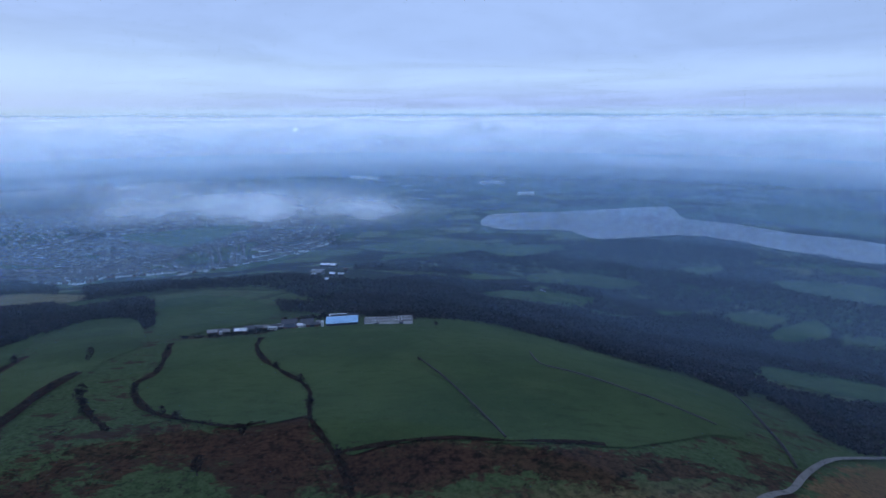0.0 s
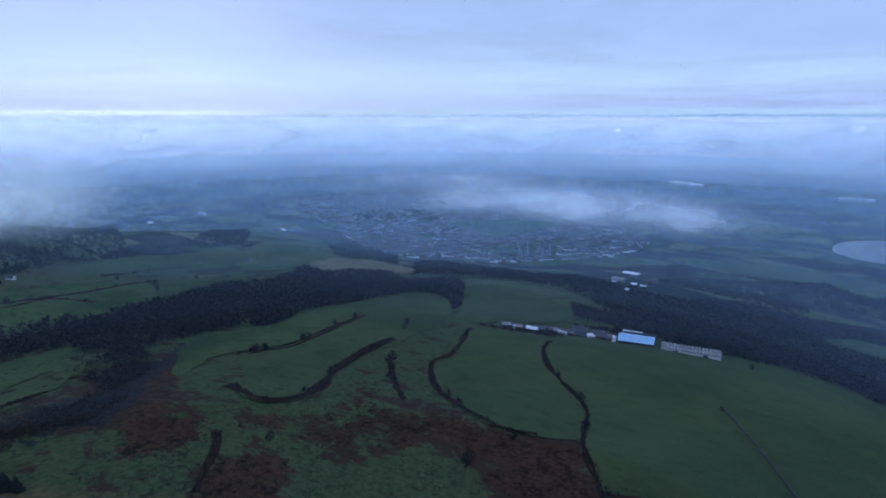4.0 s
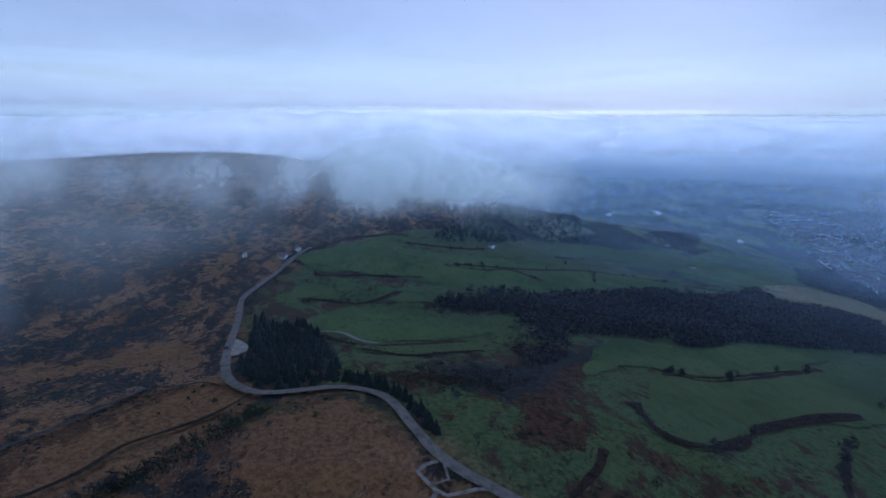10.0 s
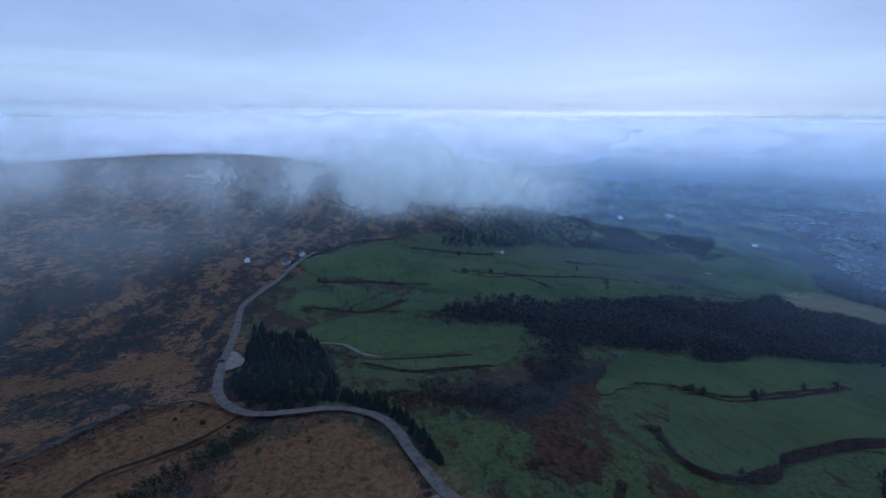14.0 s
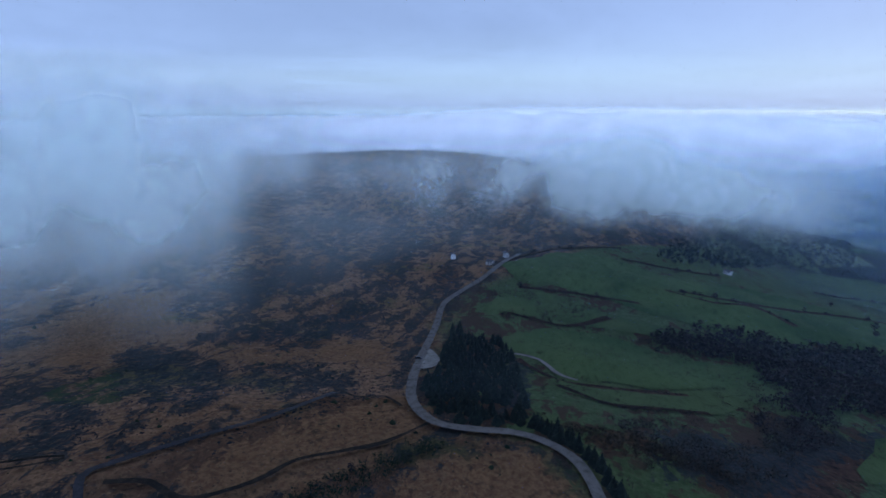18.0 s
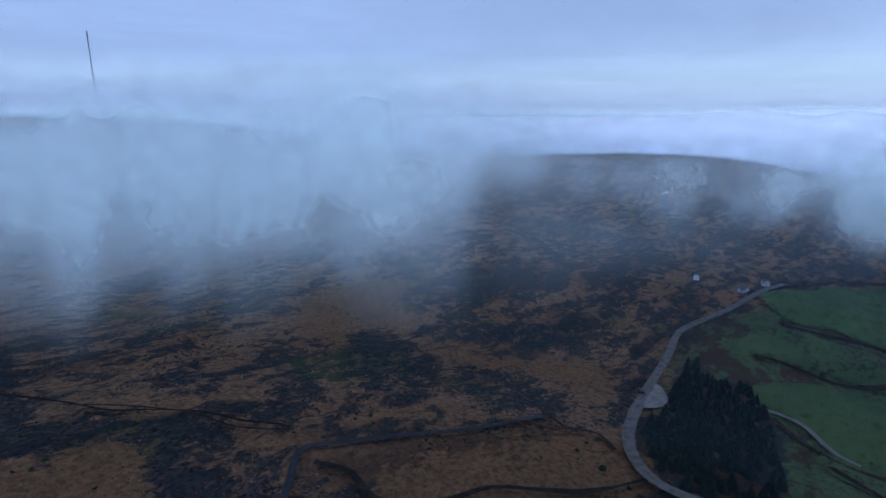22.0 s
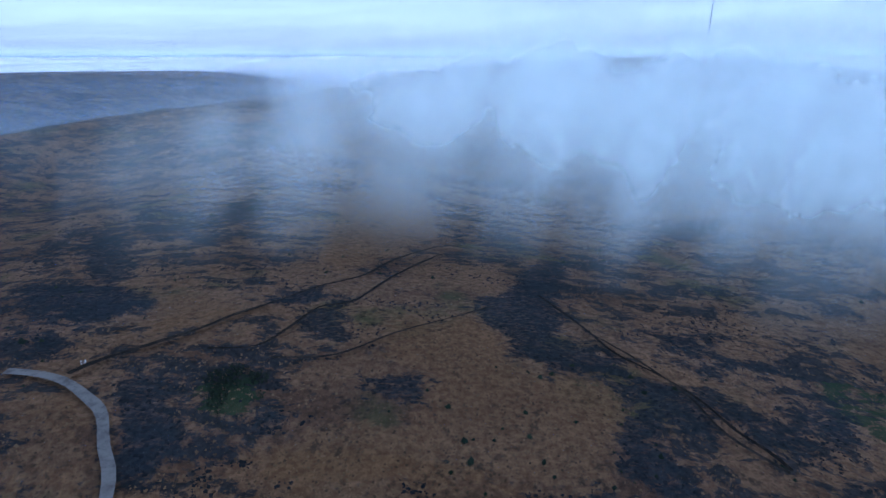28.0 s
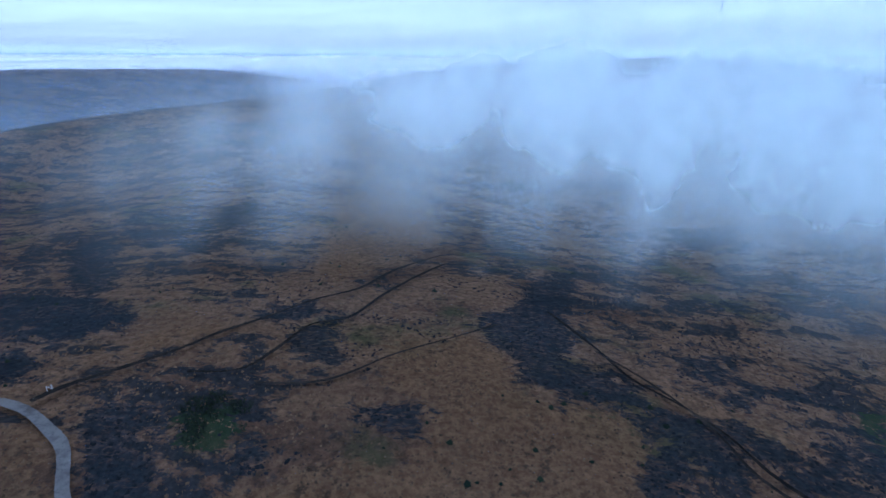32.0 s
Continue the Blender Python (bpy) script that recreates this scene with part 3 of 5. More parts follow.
# where the cover darkens (plus: heather, bracken, shade under the firs) or pale grass takes over (minus)
PATCHES = [
    ([(-48, -139), (-47, -193), (-73, -237), (-107, -238), (-108, -190), (-109, -153), (-124, -144), (-141, -134), (-137, -107), (-128, -89), (-48, -86), (-37, -102), (-42, -132)], -0.42), ([(-21, -217), (-11, -315), (-52, -347), (-106, -340), (-110, -283), (-73, -246), (-43, -213)], -0.2), ([(-173, -81), (-247, -41), (-245, -29), (-244, -11), (-236, 2), (-205, -20), (-196, -33), (-170, -52), (-174, -65)], -0.5), ([(-181, -20), (-222, -2), (-229, 27), (-222, 48), (-200, 61), (-189, 62), (-176, -15)], -0.25), ([(-9, -254), (-55, -192), (-96, -155), (-126, -135), (-134, -104), (-97, -93), (-70, -89), (-36, -102)], -0.15),
    ([(-192, 102), (-234, 135), (-241, 153), (-196, 139), (-186, 123), (-187, 106)], 0.36), ([(-153, 105), (-164, 123), (-148, 127), (-134, 129), (-134, 121)], 0.42), ([(-86, 212), (-61, 224), (-53, 206), (-50, 188), (-81, 177)], 0.42), ([(-147, 206), (-124, 221), (-89, 211), (-89, 181), (-109, 176), (-130, 184)], 0.32), ([(-94, 215), (-63, 225), (-45, 195), (-34, 171), (-57, 167), (-85, 172)], 0.28), ([(-36, 191), (-8, 198), (26, 195), (54, 192), (72, 191), (-30, 172)], 0.44), ([(-397, -16), (-405, 3), (-369, 25), (-356, 19), (-362, 1)], 0.3), ([(-298, 140), (-318, 171), (-284, 177), (-240, 146), (-230, 121)], 0.28),
    # dark bands between pastures; the last two paint shade beneath the firs
    ([(-403, 27), (-407, 67), (-425, 93), (-420, 133), (-408, 165), (-388, 170), (-386, 122), (-404, 86), (-397, 51)], 0.3), ([(-432, -21), (-474, -9), (-451, 20), (-419, 18), (-409, 43), (-378, 25), (-387, -3)], 0.26), ([(-282, 87), (-319, 129), (-316, 164), (-264, 128), (-238, 91), (-255, 73), (-275, 70)], 0.2), ([(-270, 41), (-272, 59), (-242, 71), (-210, 75), (-215, 68), (-244, 58)], 0.22), ([(-494, 18), (-504, 52), (-496, 100), (-488, 147), (-470, 175), (-464, 133), (-465, 88), (-469, 42)], 0.3), ([(-271, 112), (-315, 156), (-313, 195), (-254, 157), (-220, 116), (-220, 96)], 0.25), ([(-258, -7), (-290, -12), (-304, -7), (-338, -11), (-386, -14), (-365, 0), (-367, 18), (-323, 31), (-274, 37), (-244, 39), (-237, 26), (-235, 13), (-244, 2)], 0.6), ([(-244, 41), (-240, 53), (-226, 63), (-211, 68), (-200, 72), (-192, 74), (-191, 70), (-204, 65), (-219, 59), (-229, 51), (-236, 42)], 0.5),
]
# darker red-brown moor grass
RED_GRASS = [[(-173, -81), (-247, -41), (-245, -29), (-244, -11), (-236, 2), (-205, -20), (-196, -33), (-170, -52), (-174, -65)], [(-73, -91), (-106, -92), (-135, -106), (-130, -125), (-148, -137), (-142, -114), (-150, -80), (-124, -82), (-104, -84), (-84, -83)], [(-192, -65), (-226, -52), (-255, -45), (-250, -16), (-227, -3), (-203, -21), (-179, -47), (-167, -72), (-171, -82)], [(-181, -20), (-222, -2), (-229, 27), (-222, 48), (-200, 61), (-189, 62), (-176, -15)]]
# stands of bracken, heather, pale straw grass and green scrub: strength and outline
BRACKEN = [
    (1, [(-231, 113), (-241, 134), (-271, 161), (-228, 146), (-208, 133), (-194, 139), (-183, 125), (-184, 109), (-191, 102), (-206, 113), (-216, 110)]),
    (1, [(-179, 146), (-178, 159), (-171, 166), (-169, 156), (-173, 146)]),
    (0.7, [(-160, 158), (-164, 185), (-169, 213), (-164, 215), (-154, 198), (-155, 161)]),
    (1, [(-164, 125), (-152, 138), (-140, 136), (-131, 121), (-149, 101), (-155, 109)]),
    (0.8, [(-158, 158), (-150, 174), (-157, 201), (-147, 194), (-139, 166), (-146, 151)]),
    (1, [(-221, 122), (-278, 174), (-227, 147), (-201, 124), (-197, 137), (-192, 126), (-186, 106), (-201, 110)]),
    (0.8, [(-261, 111), (-268, 140), (-296, 178), (-269, 179), (-241, 135), (-212, 113), (-232, 89), (-235, 64), (-255, 68), (-252, 90)]),
    (1, [(-40, 194), (-20, 199), (26, 197), (49, 193), (93, 191), (121, 187), (145, 198), (130, 183), (99, 179), (77, 179), (56, 170), (32, 176), (14, 180), (-1, 168), (-29, 165), (-35, 165)]),
    (0.75, [(-125, 223), (-95, 214), (-83, 214), (-63, 224), (-47, 194), (-37, 165), (-54, 169), (-83, 172), (-85, 187), (-98, 183), (-115, 186), (-117, 167), (-124, 162), (-131, 181), (-146, 180), (-154, 198), (-130, 209)]),
    (1, [(132, 211), (140, 208), (149, 204), (134, 190), (122, 190)]),
]
HEATHER = [
    (0.8, [(-262, 92), (-275, 116), (-266, 127), (-318, 166), (-306, 183), (-330, 212), (-284, 190), (-271, 163), (-233, 131), (-214, 108), (-224, 99), (-221, 85)]),
    (1, [(-322, 26), (-327, 37), (-255, 37), (-261, 29)]),
    # a dark oblong beside the pull-in, given the heather colour
    (1, [(-322, -34), (-345, -30), (-280, -16), (-272, -21)]),
    (1, [(-109, -211), (-130, -257), (-145, -258), (-126, -173), (-137, -164), (-146, -150), (-142, -139), (-127, -142), (-116, -140), (-115, -153), (-106, -150), (-107, -170), (-98, -172), (-95, -193)]),
    (1, [(-137, -117), (-155, -132), (-172, -137), (-163, -115), (-152, -118), (-139, -107), (-137, -113)]),
    (1, [(-133, -105), (-148, -92), (-139, -90), (-130, -97)]),
    (0.8, [(-123, -88), (-144, -86), (-156, -80), (-145, -76), (-126, -78), (-121, -82)]),
    (0.6, [(-105, -90), (-117, -88), (-129, -79), (-121, -78), (-106, -84)]),
    (1, [(-109, -212), (-115, -201), (-118, -169), (-134, -156), (-140, -143), (-124, -143), (-111, -145), (-106, -151), (-104, -167), (-97, -175), (-100, -191)]),
    (1, [(-138, -136), (-149, -138), (-164, -135), (-159, -118), (-149, -115), (-144, -126), (-139, -123)]),
    (0.9, [(-133, -111), (-140, -114), (-146, -102), (-150, -97), (-141, -96), (-129, -97)]),
    (1, [(106, -199), (88, -202), (49, -191), (34, -173), (41, -168), (47, -154), (68, -169), (80, -165)]),
    (0.8, [(139, -286), (119, -293), (72, -231), (61, -199), (85, -209)]),
    (1, [(-29, -173), (-40, -180), (-47, -150), (-40, -153), (-30, -156)]),
    (1, [(-55, -127), (-64, -133), (-75, -132), (-79, -119), (-69, -123), (-59, -122)]),
    (1, [(18, -122), (2, -123), (-7, -108), (-13, -103), (-13, -91), (-7, -87), (-1, -90), (8, -106)]),
    (0.7, [(-29, -110), (-39, -113), (-40, -105), (-33, -103)]),
    (0.8, [(70, -150), (51, -149), (39, -135), (47, -131), (53, -129)]),
    (0.8, [(-210, -155), (-216, -141), (-213, -124), (-201, -108), (-197, -123)]),
    (0.65, [(-166, -135), (-187, -128), (-194, -109), (-183, -101), (-170, -115)]),
    (0.8, [(-170, -186), (-186, -167), (-206, -161), (-196, -151), (-175, -160), (-162, -174)]),
    (0.8, [(76, -336), (56, -365), (38, -324), (53, -298)]),
    (0.6, [(140, -346), (67, -323), (41, -255), (71, -267), (101, -280)]),
    (1, [(-269, -233), (-281, -234), (-277, -218), (-264, -221)]),
    (0.8, [(-11, -187), (-26, -201), (-33, -184), (-21, -172)]),
    (0.55, [(-407, -277), (-427, -243), (-400, -219), (-374, -240)]),
    (0.55, [(-395, -206), (-427, -165), (-383, -143), (-342, -174), (-346, -197)]),
    (0.55, [(-286, -155), (-285, -109), (-237, -84), (-218, -101), (-228, -135), (-264, -156)]),
    (0.55, [(-206, -144), (-211, -122), (-184, -100), (-181, -125)]),
    (0.55, [(-262, -89), (-290, -68), (-297, -46), (-269, -37), (-244, -63)]),
    (0.55, [(-406, -93), (-426, -69), (-373, -54), (-339, -90), (-321, -131), (-348, -143)]),
    (0.55, [(-610, -247), (-669, -133), (-586, -74), (-503, -97), (-513, -176)]),
]
GREEN = [
    (1, [(-12, -117), (-17, -128), (-30, -119), (-29, -114), (-21, -110), (-16, -110)]),
    (0.6, [(-220, -156), (-252, -151), (-239, -122), (-215, -119), (-206, -138)]),
]
STRAW = [
    (1, [(139, 178), (158, 198), (195, 228), (240, 255), (240, 215), (190, 178)]),
    (1, [(-64, -165), (-97, -170), (-104, -147), (-113, -136), (-136, -136), (-137, -116), (-123, -110), (-99, -94), (-59, -91), (-35, -89), (-39, -103), (-55, -109), (-79, -115), (-82, -130), (-67, -143)]),
    (0.9, [(5, -394), (-53, -422), (-75, -329), (-64, -271), (-36, -225), (-17, -239), (-10, -304)]),
    (0.9, [(33, -185), (4, -180), (-2, -166), (14, -155), (27, -159)]),
    (1, [(36, -108), (21, -109), (0, -86), (17, -84)]),
    (1, [(-83, -174), (-105, -161), (-109, -139), (-122, -137), (-142, -131), (-132, -106), (-123, -91), (-108, -90), (-93, -93), (-74, -108)]),
    (0.9, [(-276, -240), (-314, -216), (-271, -162), (-253, -170), (-255, -202)]),
    (0.9, [(-328, -239), (-382, -206), (-335, -185), (-308, -154), (-284, -180), (-285, -223)]),
    (0.75, [(-300, -125), (-320, -95), (-352, -51), (-301, -32), (-303, -61), (-285, -109)]),
    (1, [(-176, -49), (-193, -46), (-242, -36), (-259, -13), (-238, 2), (-208, -19), (-184, -32)]),
    (0.85, [(-202, 2), (-224, 30), (-228, 43), (-189, 61), (-166, 62), (-162, 44), (-164, 8)]),
    (1, [(-183, -62), (-220, -44), (-242, -8), (-224, -1), (-190, -17), (-170, -47)]),
]
build_ground()


def lift_of(x, y):
    return 0.3 + 0.0016 * math.hypot(x - MIDDLE[0], y - MIDDLE[1])


def drape(name, points, mat, spacing=None, lift=0.0, level=None, steps=6, ragged=0.0, parent=None):
    """A sheet with a smooth outline, laid over the land."""
    from mathutils.geometry import delaunay_2d_cdt
    line = outline(points, steps)
    if ragged:
        cx, cy = line.mean(0)
        for p in line:
            p += ragged * (lattice(p[0], p[1], ragged * 1.5, 7) - 0.5) * 2 * np.array([1.0, 1.0]) * (1 if (p[0] - cx) > 0 else -1)
    lo, hi = line.min(0), line.max(0)
    spacing = spacing or max(6.0, float(np.max(hi - lo)) / 26)
    gx, gy = np.meshgrid(np.arange(lo[0], hi[0], spacing), np.arange(lo[1], hi[1], spacing))
    keep = inside(gx, gy, line) & (off_line(gx, gy, line, True) > spacing * 0.45)
    pts = [Vector((float(a), float(b))) for a, b in line] + [Vector((float(a), float(b))) for a, b in zip(gx[keep], gy[keep])]
    n = len(line)
    v, _, f, *_ = delaunay_2d_cdt(pts, [], [list(range(n))], 1, 1e-4)
    x, y = np.array([p.x for p in v]), np.array([p.y for p in v])
    z = height(x, y) if level is None else level + 0 * x
    if level is None:
        z = z + lift + np.array([lift_of(a, b) for a, b in zip(x, y)])
    return add_mesh(name, np.stack([x, y, z], 1).tolist(), f, mat, parent, smooth=True)


def ribbon(name, points, width, mat, lift=0.1, steps=6, closed=False, wander=0.12, parent=None, crown=0.0):
    """A road, path or ditch: a strip that follows the land."""
    line = outline(points, steps, closed)
    # even spacing
    seg = np.hypot(*np.diff(line, axis=0).T)
    s = np.concatenate([[0], np.cumsum(seg)])
    at = np.linspace(0, s[-1], max(3, int(s[-1] / 4)))
    line = np.stack([np.interp(at, s, line[:, 0]), np.interp(at, s, line[:, 1])], 1)
    d = np.gradient(line, axis=0)
    d /= np.maximum(np.hypot(*d.T), 1e-6)[:, None]
    side = np.stack([-d[:, 1], d[:, 0]], 1)
    verts, faces, across = [], [], (-1, -0.5, 0, 0.5, 1)
    for i, p in enumerate(line):
        w = width * (1 + wander * (2 * lattice(p[0], p[1], 14, 3) - 1)) / 2
        for k in across:
            q = p + side[i] * w * k
            verts.append((q[0], q[1], float(height(q[0], q[1])) + lift + lift_of(*q) + crown * (1 - abs(k))))
    m = len(across)
    for i in range(len(line) - 1):
        for k in range(m - 1):
            a = i * m + k
            faces.append((a, a + 1, a + m + 1, a + m))
    return add_mesh(name, verts, faces, mat, parent, smooth=True)


# ---------------------------------------------------------------- haze and low cloud


def sheets(name, radii, start, end, low, high, mat, label):
    """Upright curved sheets, one behind the other, from one bearing to another (degrees to the left of +y)."""
    verts, faces = [], []
    n = max(8, int((end - start) / 2))
    for r in radii:
        base = len(verts)
        for level in (low, high):
            for k in range(n + 1):
                a = radians(start + (end - start) * k / n)
                verts.append((MIDDLE[0] - r * math.sin(a), MIDDLE[1] + r * math.cos(a), level))
        for k in range(n):
            a = base + k
            faces.append((a, a + 1, a + n + 2, a + n + 1))
    ob = add_mesh(name, verts, faces, mat, smooth=True)
    v = np.array(verts)
    clear = ob.data.attributes.new("above", "FLOAT", "POINT")
    clear.data.foreach_set("value", (v[:, 2] - height(v[:, 0], v[:, 1])).astype(np.float32))
    return tagged(ob, label, "cloud", kind="stuff")


scene.cycles.transparent_max_bounces = 80
scene.cycles.max_bounces, scene.cycles.diffuse_bounces = 4, 2
# the 120 and 200 rings are added only to brighten dark ground nearby
sheets("haze", [120, 200] + [300 * (1 + HAZE_STEP) ** k for k in range(12)], 0, 360, -30, 400, make_haze(), "thin blue haze over the valley and hills")
sheets("far_fog", [2050 * 1.16 ** k for k in range(6)], 0, 360, -30, 400, make_far_fog(), "pale sheet of fog over the distant plain")
sheets("cloud_bank", [1340 + 50 * k for k in range(12)], -14, 58, -10, 190, make_cloud("town_cloud", TOWN_CLOUD, 50, 0.0055, (0.93, 0.92, 0.90), (0.6, 0.25, 1.3), 1550, (0.0, 50.0), 70.0), "long streak of low cloud over the valley town")
sheets("cloud_bank", [600 + 28 * k for k in range(15)], 58, 130, 120, 345, make_cloud("hill_cloud", HILL_CLOUD, 28, 0.0105, MIST_WHITE, (1.0, 0.25, 0.80), 750), "low cloud draped over the shoulder of the hill")
sheets("cloud_bank", [280 + 21 * k for k in range(20)], 98, 218, 190, 440, make_cloud("moor_cloud", MOOR_CLOUD, 21, 0.0125, MIST_WHITE, (1.0, 0.25, 0.78), 450), "bank of low cloud drifting across the moor")

sheets("mist", [250 + 42 * k for k in range(10)], 84, 214, 180, 330, make_cloud("thin_mist", THIN_MIST, 42, 0.0140, MIST_WHITE, (1.0, 0.3, 0.8), 400, (-2.0, 14.0), 40.0), "thin bluish mist trailing over the moor")
sheets("cloud_bank", [2150 + 130 * k for k in range(4)], 172, 216, 120, 300, make_cloud("far_valley_cloud", [((190, 2350, 214), (620, 320, 40), 0.0034, 0.36, 1.0)], 130, 0.004, MIST_WHITE, (0.6, 0.25, 1.6), 2300, (-4.0, 20.0)), "pale fog lying in the valley before the far ridge")

# ---------------------------------------------------------------- water and roads
tagged(drape("water", LAKE, water_mat, spacing=60, level=LAKE_LEVEL, steps=4), "pale grey reservoir reflecting the overcast sky", "reservoir", kind="structure")
ROAD = [(-590, 18), (-551, 5), (-495, -7), (-455, -20), (-425, -28), (-384, -25), (-351, -23), (-314, -20), (-279, -15), (-254, -9), (-238, 0), (-232, 9), (-232, 22), (-234, 35), (-231, 46), (-223, 56), (-212, 61), (-200, 64), (-182, 70), (-171, 77), (-162, 86), (-153, 95), (-144, 105)]
tagged(ribbon("road", ROAD, 4.6, gravel_mat, 0.35), "pale gravel moorland road winding along the hillside", "road", kind="structure")
tagged(drape("pavement", [(-322, -22), (-337, -19), (-319, -10), (-306, -10), (-300, -16)], gravel_mat, 5, 0.3), "pale gravel pull-in beside the moorland road", "lay-by", kind="structure")
tagged(ribbon("road", [(254, 276), (195, 238), (155, 203), (134, 182), (120, 174)] + [(85, 150), (20, 122), (-60, 108), (-142, 106)], 2.7, gravel_mat, 0.35), "pale gravel track at the foot of the pastures", "road", kind="structure")
tagged(ribbon("road", [(50, -121), (39, -120), (29, -117), (19, -111), (11, -105), (4, -94), (-4, -82)] + [(-12, -55), (-28, -10), (-60, 35), (-110, 55), (-157, 63)], 3.0, gravel_mat, 0.35), "pale gravel track curving round a patch of moor grass", "road", kind="structure")

tagged(ribbon("path", [(-343, 27), (-342, 35), (-336, 44), (-316, 53), (-310, 62)], 3.0, gravel_mat, 0.3), "pale eroded track beside the fir plantation", "track", kind="structure")
for pts, width, label in [([(-176, 70), (-173, 63), (-169, 63), (-166, 65), (-162, 67), (-160, 70), (-162, 80), (-162, 84)], 1.5, "gravel loop round a grassy island beside the moorland road"), ([(-174, 72), (-169, 72), (-165, 71), (-165, 66)], 1.0, "gravel link across the loop"), ([(-162, 67), (-159, 65), (-157, 63)], 1.5, "gravel spur leaving the loop")]:
    tagged(ribbon("path", pts, width, gravel_mat, 0.3), label, "track", kind="structure")
for pts, width in [([(-253, -43), (-222, -55), (-202, -68), (-177, -84), (-169, -87), (-158, -78), (-146, -69), (-135, -61)], 2.5)]:
    tagged(ribbon("ditch", pts, width, peat_mat, 0.12), "straight wet peat drain with a grey glint", "ditch", kind="structure")
# flat dark strips laid on the moor; the first paints a bank's shadow line
for pts, width in [([(-168, -79), (-172, -68), (-169, -59), (-169, -51), (-181, -39), (-195, -32), (-204, -20), (-214, -8), (-234, 4)], 2.0), ([(-261, -47), (-250, -32), (-254, -21), (-245, -11)], 1.6), ([(-135, -171), (-149, -152), (-160, -131), (-164, -113), (-175, -99)], 1.1)]:
    tagged(ribbon("ditch", pts, width, trod_shade_mat, 0.12, wander=0.5), "flat dark strip painting a gully's shadow line through moor grass", "ditch", kind="structure")
for pts, width in [([(31, -121), (26, -129), (15, -140), (4, -152), (-3, -163), (-15, -177), (-28, -195), (-44, -211), (-56, -238), (-77, -269)], 1.6),
                   ([(-4, -139), (-19, -142), (-26, -155), (-33, -174), (-45, -181), (-55, -206), (-67, -232), (-79, -254)], 1.2), ([(-26, -136), (-42, -138), (-52, -144), (-65, -157), (-85, -172), (-102, -186)], 0.9),
                   ([(-123, -203), (-136, -173), (-143, -154), (-154, -142), (-163, -129), (-168, -115), (-174, -106), (-176, -100)], 1.3)]:
    tagged(ribbon("path", pts, width, trod_shade_mat, 0.10, wander=0.5), "dark trodden path across the moor", "path", kind="structure")

